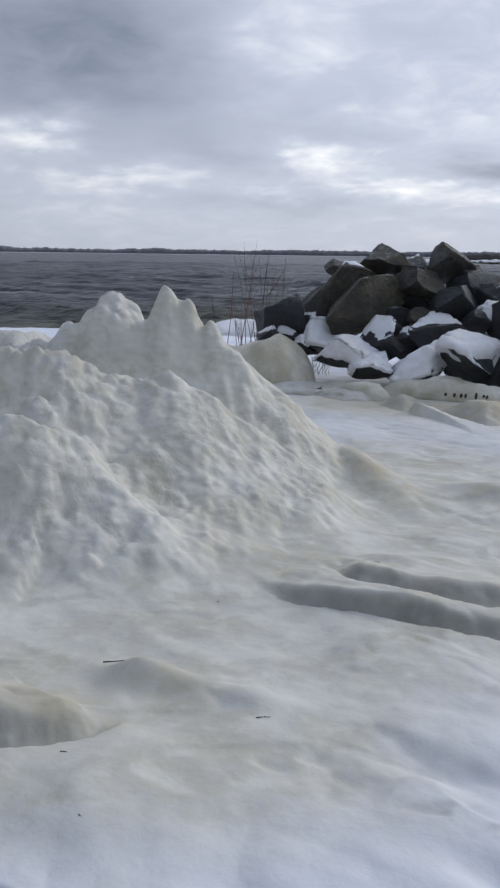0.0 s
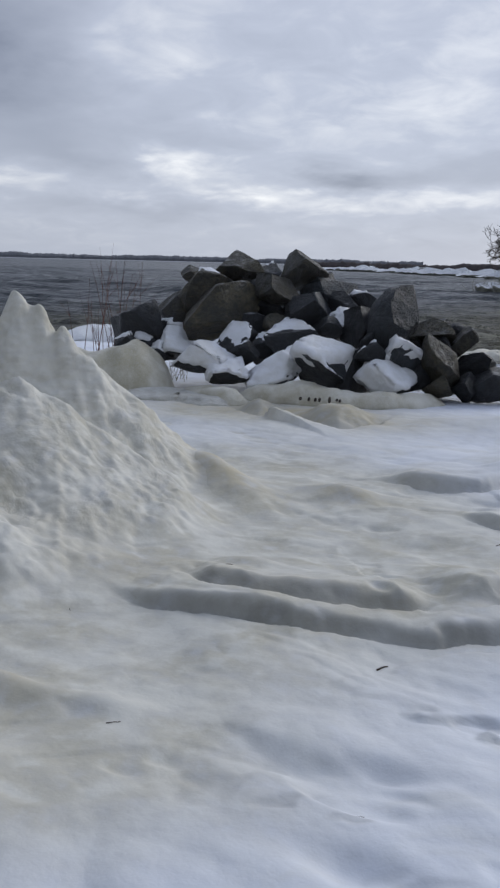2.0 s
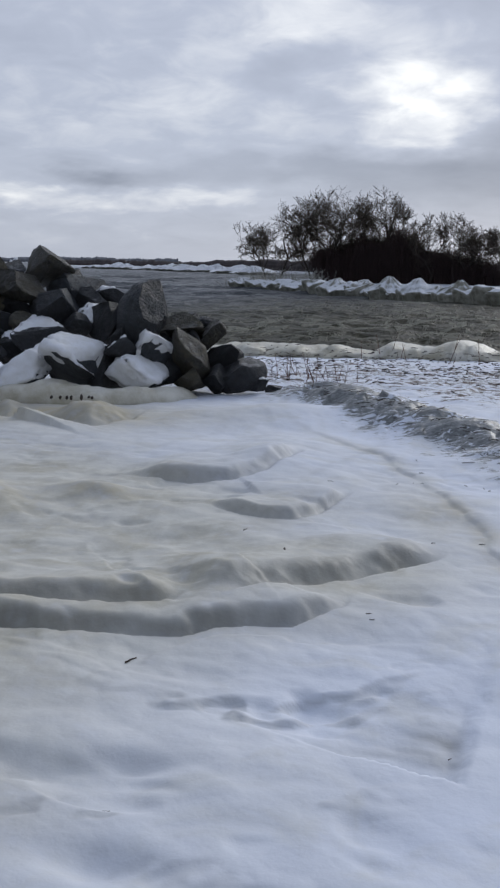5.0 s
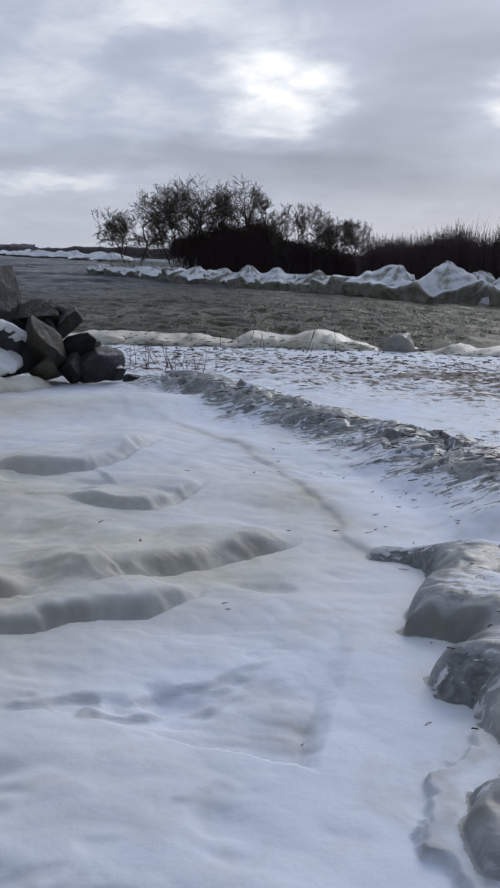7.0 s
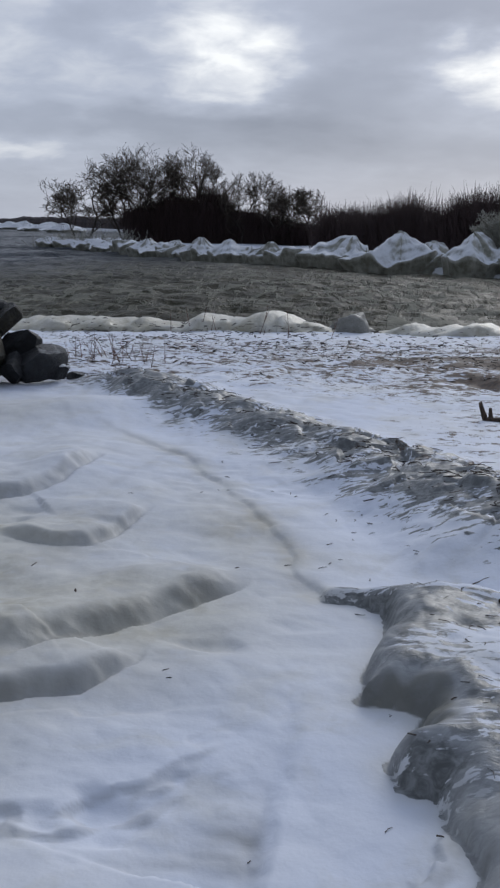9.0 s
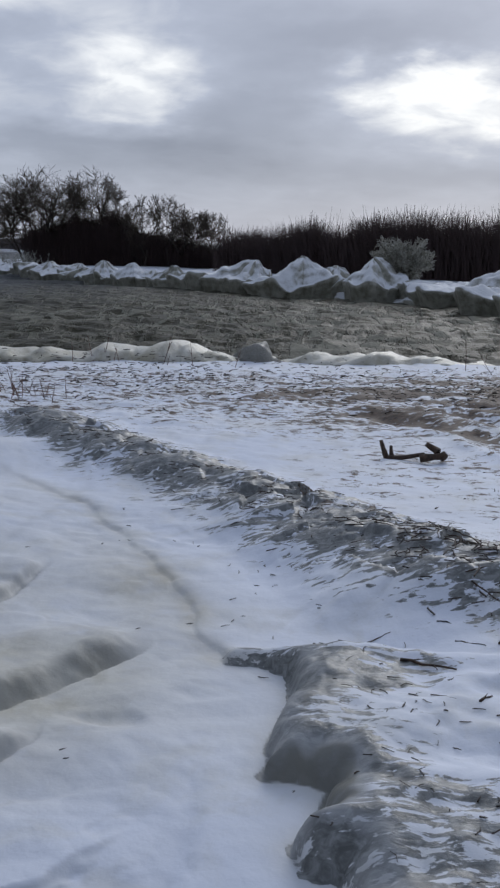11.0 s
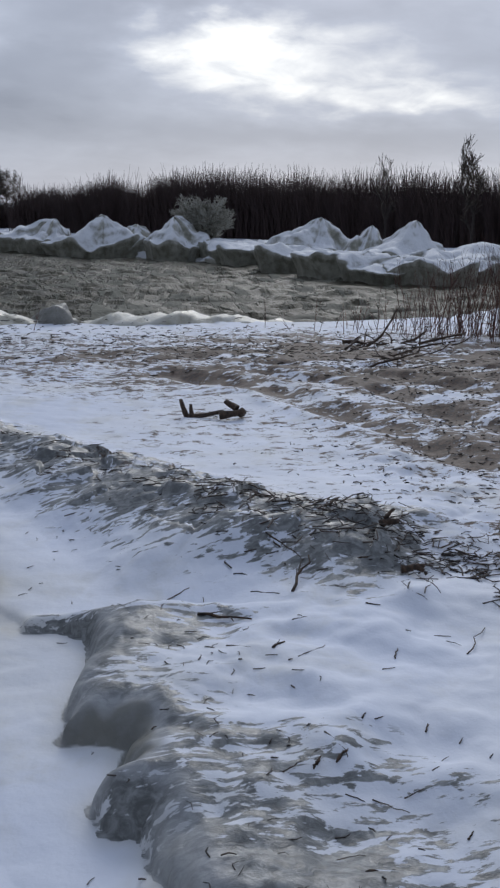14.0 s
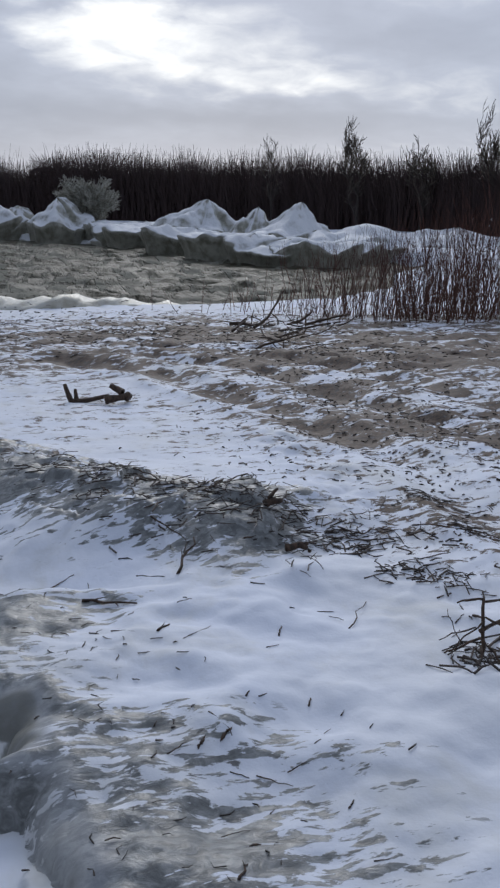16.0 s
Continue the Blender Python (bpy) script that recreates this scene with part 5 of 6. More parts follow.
boulder(-6.74, 10.67, 0.99, 0.29, 0.29, 0.25, (2, 3, 19), M_ROCK_DARK, 0.00, "dark wet slate boulder in the groyne", 407)
boulder(-6.75, 11.48, 1.20, 0.33, 0.35, 0.30, (8, -7, 16), M_ROCK_GREY, 0.20, "grey boulder with patches of snow in the groyne", 408)
boulder(-6.87, 10.34, 0.83, 0.16, 0.17, 0.14, (-4, -1, 24), M_ROCK_OLIVE, 0.00, "olive-brown angular granite boulder in the groyne", 409)
boulder(-7.90, 9.71, 0.55, 0.24, 0.27, 0.24, (-5, 13, 40), M_ROCK_DARK, 1.00, "dark wet slate boulder crusted with white snow in the groyne", 410)
boulder(-7.34, 9.51, 0.44, 0.41, 0.34, 0.21, (2, -9, 40), M_ROCK_GREY, 1.15, "grey boulder crusted with white snow and ice in the groyne", 411)
boulder(-7.25, 9.96, 0.62, 0.33, 0.31, 0.24, (-8, -10, 35), M_ROCK_DARK, 0.50, "dark wet slate boulder with patches of snow in the groyne", 412)
boulder(-6.97, 9.42, 0.27, 0.28, 0.24, 0.15, (9, 0, 20), M_ROCK_DARK, 0.85, "dark wet slate boulder crusted with white snow in the groyne", 413)
boulder(-6.54, 9.85, 0.33, 0.40, 0.33, 0.19, (-6, -14, 43), M_ROCK_GREY, 1.05, "grey boulder crusted with white snow and ice in the groyne", 414)
boulder(-6.67, 10.36, 0.67, 0.36, 0.33, 0.24, (-10, -8, 40), M_ROCK_DARK, 0.30, "dark wet slate boulder with patches of snow in the groyne", 415)
boulder(-6.44, 10.73, 0.73, 0.25, 0.25, 0.21, (-4, -9, 43), M_ROCK_DARK, 0.00, "dark wet slate boulder in the groyne", 416)
boulder(-5.97, 10.08, 0.42, 0.39, 0.40, 0.34, (-5, -5, 26), M_ROCK_GREY, 1.05, "grey boulder crusted with white snow and ice in the groyne", 417)
boulder(-5.56, 10.88, 0.92, 0.31, 0.42, 0.45, (-4, 3, 44), M_ROCK_GREY, 0.00, "tall upright blue-grey boulder leaning on the groyne", 418)
boulder(-5.96, 10.89, 0.83, 0.33, 0.34, 0.28, (10, -8, 21), M_ROCK_DARK, 0.00, "dark wet slate boulder in the groyne", 419)
boulder(-5.30, 10.34, 0.29, 0.36, 0.31, 0.21, (-4, 14, 28), M_ROCK_GREY, 1.05, "grey boulder crusted with white snow and ice in the groyne", 420)
boulder(-5.25, 10.70, 0.49, 0.34, 0.34, 0.29, (-1, -14, 27), M_ROCK_GREY, 0.95, "grey boulder crusted with white snow and ice in the groyne", 421)
boulder(-4.79, 10.80, 0.44, 0.25, 0.35, 0.39, (3, -9, 45), M_ROCK_OLIVE, 0.00, "olive-brown angular granite boulder in the groyne", 422)
boulder(-5.23, 11.15, 0.77, 0.40, 0.33, 0.19, (-6, -6, 18), M_ROCK_OLIVE, 0.00, "olive-brown angular granite boulder in the groyne", 423)
boulder(-5.25, 11.58, 0.82, 0.19, 0.17, 0.12, (0, -5, 42), M_ROCK_DARK, 0.00, "dark wet slate boulder in the groyne", 424)
boulder(-6.35, 11.59, 1.08, 0.23, 0.22, 0.18, (9, 4, 16), M_ROCK_DARK, 0.30, "dark wet slate boulder with patches of snow in the groyne", 425)
boulder(-6.25, 10.96, 0.87, 0.17, 0.16, 0.13, (9, 7, 38), M_ROCK_GREY, 0.70, "grey boulder crusted with white snow and ice in the groyne", 426)
boulder(-6.90, 10.08, 0.52, 0.17, 0.21, 0.22, (0, -12, 25), M_ROCK_DARK, 0.30, "dark wet slate boulder with patches of snow in the groyne", 427)
boulder(-8.02, 9.48, 0.46, 0.17, 0.16, 0.11, (1, 12, 25), M_ROCK_DARK, 0.60, "dark wet slate boulder with patches of snow in the groyne", 428)
boulder(-4.57, 11.22, 0.42, 0.24, 0.25, 0.21, (5, 8, 26), M_ROCK_DARK, 0.10, "dark wet slate boulder with patches of snow in the groyne", 429)
boulder(-4.33, 11.10, 0.23, 0.35, 0.31, 0.22, (-5, 1, 31), M_ROCK_DARK, 0.00, "dark wet slate boulder in the groyne", 430)
boulder(-4.01, 11.43, 0.05, 0.12, 0.10, 0.06, (-5, -13, 24), M_ROCK_DARK, 0.00, "dark wet slate boulder in the groyne", 431)
boulder(-4.50, 10.81, 0.21, 0.18, 0.21, 0.20, (-10, 9, 27), M_ROCK_DARK, 0.00, "dark wet slate boulder in the groyne", 432)
boulder(-6.75, 11.02, 0.99, 0.26, 0.27, 0.23, (2, -14, 33), M_ROCK_GREY, 0.00, "grey boulder in the groyne", 433)
boulder(-5.75, 10.38, 0.29, 0.25, 0.31, 0.31, (3, -3, 28), M_ROCK_DARK, 0.00, "dark wet slate boulder in the groyne", 434)
boulder(-4.82, 11.33, 0.63, 0.19, 0.24, 0.26, (8, 12, 16), M_ROCK_OLIVE, 0.00, "olive-brown angular granite boulder in the groyne", 435)
boulder(-7.54, 10.86, 1.08, 0.25, 0.30, 0.29, (4, -13, 38), M_ROCK_DARK, 0.00, "dark wet slate boulder in the groyne", 436)
boulder(-7.83, 10.15, 0.69, 0.28, 0.27, 0.20, (-5, 5, 46), M_ROCK_DARK, 0.20, "dark wet slate boulder with patches of snow in the groyne", 437)
boulder(-7.31, 10.41, 0.77, 0.28, 0.26, 0.20, (-4, -11, 40), M_ROCK_DARK, 0.00, "dark wet slate boulder in the groyne", 438)
boulder(-5.63, 10.96, 0.55, 0.31, 0.30, 0.23, (-3, 12, 46), M_ROCK_DARK, 0.00, "dark wet slate boulder in the groyne", 439)
boulder(-6.48, 11.29, 1.00, 0.25, 0.27, 0.25, (4, -3, 32), M_ROCK_DARK, 0.00, "dark wet slate boulder in the groyne", 440)
boulder(-5.13, 10.75, 0.25, 0.23, 0.25, 0.23, (1, 14, 32), M_ROCK_DARK, 0.00, "dark wet slate boulder in the groyne", 441)
boulder(-8.32, 9.62, 0.51, 0.20, 0.20, 0.16, (-2, 10, 30), M_ROCK_DARK, 0.50, "dark wet slate boulder with patches of snow in the groyne", 442)
boulder(-8.53, 10.74, 1.39, 0.17, 0.18, 0.15, (-7, 4, 39), M_ROCK_OLIVE, 0.00, "olive-brown angular granite boulder in the groyne", 443)
boulder(-7.61, 11.17, 1.41, 0.22, 0.23, 0.20, (1, 13, 25), M_ROCK_DARK, 0.15, "dark wet slate boulder with patches of snow in the groyne", 444)
boulder(-6.90, 11.39, 1.28, 0.25, 0.25, 0.21, (-9, -1, 46), M_ROCK_DARK, 0.00, "dark wet slate boulder in the groyne", 445)
boulder(-7.60, 10.08, 0.81, 0.20, 0.20, 0.16, (-8, -8, 26), M_ROCK_DARK, 0.00, "dark wet slate boulder in the groyne", 446)
boulder(-6.93, 9.82, 0.48, 0.15, 0.17, 0.17, (6, 5, 27), M_ROCK_DARK, 0.20, "dark wet slate boulder with patches of snow in the groyne", 447)
boulder(-6.38, 10.30, 0.55, 0.17, 0.18, 0.17, (-6, -4, 24), M_ROCK_DARK, 0.00, "dark wet slate boulder in the groyne", 448)
boulder(-5.66, 10.71, 0.70, 0.23, 0.25, 0.23, (7, -12, 25), M_ROCK_DARK, 0.00, "dark wet slate boulder in the groyne", 449)
boulder(-5.08, 11.11, 0.57, 0.23, 0.25, 0.23, (0, -5, 21), M_ROCK_DARK, 0.00, "dark wet slate boulder in the groyne", 450)
boulder(-4.99, 11.48, 0.77, 0.16, 0.16, 0.14, (-8, 6, 20), M_ROCK_DARK, 0.00, "dark wet slate boulder in the groyne", 451)
boulder(-5.45, 11.05, 0.76, 0.23, 0.26, 0.23, (-1, 1, 21), M_ROCK_OLIVE, 0.00, "olive-brown angular granite boulder in the groyne", 452)
boulder(-5.58, 10.42, 0.52, 0.19, 0.20, 0.17, (-9, -12, 35), M_ROCK_DARK, 0.20, "dark wet slate boulder with patches of snow in the groyne", 453)
boulder(-7.66, 10.65, 0.97, 0.29, 0.30, 0.25, (7, -2, 17), M_ROCK_DARK, 0.00, "dark wet slate boulder in the groyne", 454)
boulder(-7.06, 10.82, 0.69, 0.24, 0.27, 0.24, (-3, 9, 35), M_ROCK_DARK, 0.00, "dark wet slate boulder in the groyne", 455)
boulder(-6.55, 11.13, 0.70, 0.24, 0.27, 0.24, (1, 12, 24), M_ROCK_DARK, 0.00, "dark wet slate boulder in the groyne", 456)
boulder(-4.76, 10.59, 0.23, 0.18, 0.19, 0.17, (4, 6, 29), M_ROCK_OLIVE, 0.00, "olive-brown angular granite boulder in the groyne", 457)
boulder(-4.10, 11.08, 0.13, 0.15, 0.13, 0.09, (-6, -13, 45), M_ROCK_DARK, 0.30, "dark wet slate boulder with patches of snow in the groyne", 458)
boulder(-8.10, 10.32, 0.89, 0.25, 0.27, 0.25, (10, -13, 41), M_ROCK_DARK, 0.00, "dark wet slate boulder in the groyne", 459)
boulder(-8.29, 9.91, 0.68, 0.20, 0.20, 0.16, (5, -4, 42), M_ROCK_DARK, 0.30, "dark wet slate boulder with patches of snow in the groyne", 460)
boulder(-7.27, 10.68, 0.98, 0.24, 0.26, 0.23, (-4, -10, 39), M_ROCK_DARK, 0.00, "dark wet slate boulder in the groyne", 461)
boulder(-8.40, 9.28, 0.56, 0.17, 0.17, 0.13, (8, -10, 36), M_ROCK_DARK, 0.40, "dark wet slate boulder with patches of snow in the groyne", 462)



# ---- driftwood, twigs and stems on the beach ----
def stick(x, y, length, az, radius, label, seed):
    """A slightly bent, tapered stick or leaf that rests on the ground."""
    rng = random.Random(seed)
    radius *= 0.62
    verts, faces = [], []
    d = Vector((math.cos(radians(az)), math.sin(radians(az)), 0))
    n = 5
    path = []
    for i in range(n + 1):
        p = Vector((x, y, 0)) + d * length * (i / n - 0.5) + Vector((-d.y, d.x, 0)) * length * rng.uniform(-0.05, 0.05)
        surface = max(ground_z(p.x, p.y), float(mound_z(np.array([p.x]), np.array([p.y]))[0]))
        path.append(Vector((p.x, p.y, surface + radius * 0.6 + (0.03 if "long" in label else 0.0))))
    for i in range(1, n):
        path[i].z = max(path[i].z, path[0].z + (path[-1].z - path[0].z) * i / n)
    leaf = "leaf" in label
    tube(verts, faces, path, [radius * (1.0 - 0.5 * i / n) * ((0.3, 1.2, 1.6, 1.5, 1.0, 0.2)[i] if leaf else 1) for i in range(n + 1)], 6)
    if "thick" in label or "long" in label:
        for _ in range(2):
            s = path[rng.randint(1, n - 1)]
            tube(verts, faces, crooked(rng, s, d + Vector((rng.uniform(-0.9, 0.9), rng.uniform(-0.9, 0.9), 0.25)), length * rng.uniform(0.1, 0.25), 2, 0.2),
                 [radius * 0.5, radius * 0.35, radius * 0.15], 5)
    ob = from_arrays("leaf" if leaf else "stick", verts, faces, M_WOOD, smooth=True)
    return tagged(ob, label, "leaf" if leaf else "stick", "wrack on the beach")


def branchy(name, x, y, legs, label, seed, lift=0.0, wander=0.12):
    """A forked piece of driftwood. legs: (x, y, z) start, end, radius."""
    rng = random.Random(seed)
    g = ground_z(x, y)
    thing = None
    for (a, b, r) in legs:
        a, b = Vector(a), Vector(b)
        verts, faces = [], []
        path = crooked(rng, a, b - a, (b - a).length, 5, wander)
        tube(verts, faces, path, [r * (1 - 0.45 * i / 5) * rng.uniform(0.85, 1.15) for i in range(6)], 8)
        piece = from_arrays(name if thing is None else "branch", verts, faces, M_WOOD, thing, smooth=True)
        thing = thing or piece
    thing.location = (x, y, g + lift)
    return tagged(thing, label, "driftwood")


def litter(name, count, place, lo, hi, radius, label, seed):
    """Countless scraps of reed and twig lying about."""
    rng = random.Random(seed)
    verts, faces = [], []
    spots = [place(rng) for _ in range(count)]
    xs, ys = np.array([p[0] for p in spots]), np.array([p[1] for p in spots])
    zs = np.maximum(land(xs, ys)[0], mound_z(xs, ys))
    for x, y, z in zip(xs, ys, zs):
        a = radians(rng.gauss(14, 60))
        ln = rng.uniform(lo, hi)
        d = Vector((math.cos(a), math.sin(a), rng.gauss(0.02, 0.10))) * ln
        p = Vector((x, y, z + radius * 0.7 + abs(d.z) * 0.4))
        r = radius * rng.uniform(0.5, 1.3)
        bend = Vector((-d.y, d.x, 0)) * rng.gauss(0, 0.16)
        tube(verts, faces, [p - d * 0.5, p + d * 0.08 + bend + Vector((0, 0, r * 0.6)), p + d * 0.5], [r, r * 0.9, r * 0.5], 4)
    return tagged(from_arrays(name, verts, faces, M_TWIG), label, "wrack", kind="stuff")


def by_line(line, wide, t_lo=0.0):
    pts = [Vector((*p, 0)) for p in line]

    def place(rng):
        f = (t_lo + (1 - t_lo) * rng.random()) * (len(pts) - 1)
        i = min(int(f), len(pts) - 2)
        p = pts[i].lerp(pts[i + 1], f - i)
        return p.x + rng.gauss(0, wide), p.y + rng.gauss(0, wide)
    return place


def stand(name, x, y, stems, rx, ry, h_lo, h_hi, radius, mat, label, seed, fan=0.18, side=2, category="bush"):
    """A bush of single stems that spring from the ground."""
    rng = random.Random(seed)
    spots = [(x + rng.gauss(0, rx), y + rng.gauss(0, ry)) for _ in range(stems)]
    zs = land(np.array([p[0] for p in spots]), np.array([p[1] for p in spots]))[0]
    thing = empty(name, x, y, max(float(zs.mean()), WATER_Z))
    for (px, py), pz in zip(spots, zs):
        verts, faces = [], []
        h = rng.uniform(h_lo, h_hi)
        way = Vector(((px - x) * 0.12 + rng.gauss(0, fan), (py - y) * 0.12 + rng.gauss(0, fan), 1))
        path = crooked(rng, Vector((px, py, max(pz, WATER_Z) - 0.05)) - thing.location, way, h, 4, 0.07)
        tube(verts, faces, path, [radius * (1 - 0.7 * i / 4) for i in range(5)], 4)
        for _ in range(side):
            s = path[rng.randint(1, 3)]
            tube(verts, faces, crooked(rng, s, way + Vector((rng.gauss(0, 0.45), rng.gauss(0, 0.45), 0)), h * rng.uniform(0.2, 0.5), 2, 0.1),
                 [radius * 0.6, radius * 0.4, radius * 0.15], 3)
        from_arrays("stalk" if category == "grass" else "stem", verts, faces, mat, thing)
    return tagged(thing, label, category)


stick(0.45, 5.06, 0.260, -16, 0.0135, "thick wet dark stick lying on the snow", 800)
stick(0.64, 4.64, 0.106, 49, 0.0112, "thick wet dark stick lying on the snow", 801)
stick(0.78, 4.59, 0.212, 45, 0.0037, "thin dark twig lying on the snow", 802)
stick(1.19, 6.10, 0.216, 56, 0.0133, "thick wet dark stick lying on the snow", 803)
stick(0.88, 5.43, 0.353, 65, 0.0132, "thick wet dark stick lying on the snow", 804)
stick(1.39, 5.14, 0.127, -45, 0.0057, "thin dark twig lying on the snow", 805)
stick(1.16, 5.06, 0.071, -8, 0.0069, "thin dark twig lying on the snow", 806)
stick(1.54, 4.72, 0.341, 58, 0.0053, "thin dark twig lying on the snow", 807)
stick(0.72, 3.84, 0.134, -63, 0.0052, "thin dark twig lying on the snow", 808)
stick(0.73, 3.79, 0.078, 40, 0.0093, "brown curled leaf frozen into the ice", 809)
stick(0.85, 3.59, 0.125, -29, 0.0040, "thin dark twig lying on the snow", 810)
stick(0.64, 3.77, 0.064, 51, 0.0092, "brown curled leaf frozen into the ice", 811)
stick(0.51, 3.92, 0.064, 51, 0.0042, "thin dark twig lying on the snow", 812)
stick(0.71, 3.29, 0.041, 14, 0.0082, "brown curled leaf frozen into the ice", 813)
stick(0.64, 3.15, 0.081, 60, 0.0079, "thick wet dark stick lying on the snow", 814)
stick(1.06, 3.15, 0.050, 0, 0.0046, "thick wet dark stick lying on the snow", 815)
stick(1.06, 3.42, 0.042, 45, 0.0068, "thick wet dark stick lying on the snow", 816)
stick(0.89, 3.38, 0.022, -27, 0.0057, "thick wet dark stick lying on the snow", 817)
stick(1.10, 4.01, 0.045, 63, 0.0067, "thick wet dark stick lying on the snow", 818)
stick(1.20, 3.92, 0.028, 45, 0.0044, "thin dark twig lying on the snow", 819)
stick(1.14, 4.58, 0.076, 67, 0.0063, "thick wet dark stick lying on the snow", 820)
stick(1.07, 4.44, 0.063, 18, 0.0036, "thin dark twig lying on the snow", 821)
stick(2.38, 5.46, 0.511, -40, 0.0096, "long thin bare branch lying over the snow", 822)
stick(0.68, 5.34, 0.170, -45, 0.0057, "thin dark twig lying on the snow", 823)
stick(1.52, 5.22, 0.112, -80, 0.0058, "thin dark twig lying on the snow", 824)
stick(2.02, 5.71, 0.166, 25, 0.0049, "thin dark twig lying on the snow", 825)
stick(1.25, 5.52, 0.141, 8, 0.0091, "thick wet dark stick lying on the snow", 826)
stick(0.83, 5.72, 0.283, -58, 0.0077, "thick wet dark stick lying on the snow", 827)
stick(0.82, 6.54, 0.273, -66, 0.0088, "thick wet dark stick lying on the snow", 828)
stick(1.12, 6.40, 0.220, 39, 0.0070, "thin dark twig lying on the snow", 829)
stick(0.47, 4.67, 0.120, -42, 0.0050, "thin dark twig lying on the snow", 830)
stick(0.78, 4.93, 0.073, 16, 0.0053, "thin dark twig lying on the snow", 831)
stick(0.74, 3.63, 0.067, -27, 0.0040, "thin dark twig lying on the snow", 832)
stick(0.55, 3.76, 0.081, 30, 0.0041, "thin dark twig lying on the snow", 833)
stick(0.94, 3.63, 0.071, 8, 0.0040, "thin dark twig lying on the snow", 834)
stick(0.81, 3.46, 0.028, 45, 0.0038, "thin dark twig lying on the snow", 835)
stick(0.67, 3.38, 0.091, 6, 0.0028, "thin dark twig lying on the snow", 836)
stick(1.04, 3.72, 0.036, 34, 0.0042, "thin dark twig lying on the snow", 837)
stick(0.86, 4.02, 0.036, 56, 0.0066, "thick wet dark stick lying on the snow", 838)
stick(0.92, 4.02, 0.045, 27, 0.0044, "thin dark twig lying on the snow", 839)
stick(1.26, 3.78, 0.028, 45, 0.0043, "thin dark twig lying on the snow", 840)
stick(1.95, 4.51, 0.078, 40, 0.0053, "thin dark twig lying on the snow", 841)
stick(0.26, 5.56, 0.134, 27, 0.0059, "thin dark twig lying on the snow", 842)
stick(1.42, 4.80, 0.081, 7, 0.0040, "thin dark twig lying on the snow", 843)
stick(-3.08, 2.46, 0.094, 58, 0.0046, "thin dark twig lying on the snow", 844)
stick(-3.28, 3.23, 0.210, -25, 0.0039, "thin dark twig lying on the snow", 845)
stick(-3.38, 3.38, 0.121, -24, 0.0034, "thin dark twig lying on the snow", 846)
stick(-2.96, 4.03, 0.051, 79, 0.0043, "thick wet dark stick lying on the snow", 847)
stick(-2.33, 2.50, 0.050, 53, 0.0030, "thin dark twig lying on the snow", 848)
stick(-1.84, 3.55, 0.063, 72, 0.0071, "thick wet dark stick lying on the snow", 849)
stick(-2.58, 1.85, 0.022, 27, 0.0038, "thick wet dark stick lying on the snow", 850)
stick(-1.40, 2.56, 0.028, 45, 0.0027, "thin dark twig lying on the snow", 851)
stick(-2.26, 1.67, 0.010, 0, 0.0034, "thick wet dark stick lying on the snow", 852)
stick(-2.05, 5.38, 0.070, 90, 0.0050, "thin dark twig lying on the snow", 853)
stick(-1.67, 4.96, 0.022, -63, 0.0061, "thick wet dark stick lying on the snow", 854)
stick(-1.06, 4.36, 0.028, 45, 0.0053, "thick wet dark stick lying on the snow", 855)
stick(-1.03, 4.30, 0.022, 27, 0.0051, "thick wet dark stick lying on the snow", 856)
stick(-1.67, 4.97, 0.045, -63, 0.0060, "thin dark twig lying on the snow", 857)
stick(-0.52, 3.29, 0.014, 45, 0.0030, "thin dark twig lying on the snow", 858)

branchy("driftwood", 0.82, 9.85, (((-0.24, 0.05, -0.04), (-0.31, 0.08, 0.16), 0.034), ((-0.2, 0.05, -0.02), (-0.2, 0.12, 0.10), 0.026), ((-0.25, 0.03, 0.0), (0.1, -0.03, 0.015), 0.03),
                                 ((0.05, -0.05, 0.02), (0.29, -0.02, 0.04), 0.042), ((0.28, -0.04, 0.03), (0.12, 0.1, 0.13), 0.045), ((0.2, -0.02, 0.03), (0.3, 0.08, 0.02), 0.03)),
        "dark forked driftwood log standing up from the snow", 901, 0.02)
branchy("root_cluster", 1.88, 4.17, (((0.0, 0.0, -0.02), (0.02, 0.05, 0.24), 0.0105), ((0.02, 0.04, 0.23), (-0.09, 0.05, 0.27), 0.0068), ((0.02, 0.04, 0.22), (0.2, 0.05, 0.21), 0.0062),
                                     ((0.0, 0.0, 0.08), (-0.26, 0.05, 0.05), 0.0062), ((-0.02, 0.02, 0.12), (-0.22, 0.1, 0.13), 0.0037), ((0.0, 0.02, 0.10), (0.26, 0.02, 0.13), 0.0093),
                                     ((-0.08, 0.02, 0.06), (-0.10, 0.1, 0.2), 0.0025), ((0.0, 0.0, 0.04), (-0.1, -0.14, 0.005), 0.0056), ((0.03, -0.01, 0.04), (0.14, -0.1, 0.01), 0.0062),
                                     ((0.01, 0.02, 0.14), (-0.13, 0.0, 0.05), 0.0043), ((0.02, 0.02, 0.16), (0.13, -0.03, 0.03), 0.0050)), "tangled dark tree root standing up from the snow", 902, 0.0, 0.36)
branchy("wood_chunk", 1.41, 5.75, (((-0.05, 0.0, 0.02), (0.05, -0.02, 0.06), 0.0248), ((-0.02, 0.0, 0.05), (0.03, 0.02, 0.11), 0.0138)), "dark broken chunk of wood in the ice", 903, 0.01, 0.2)
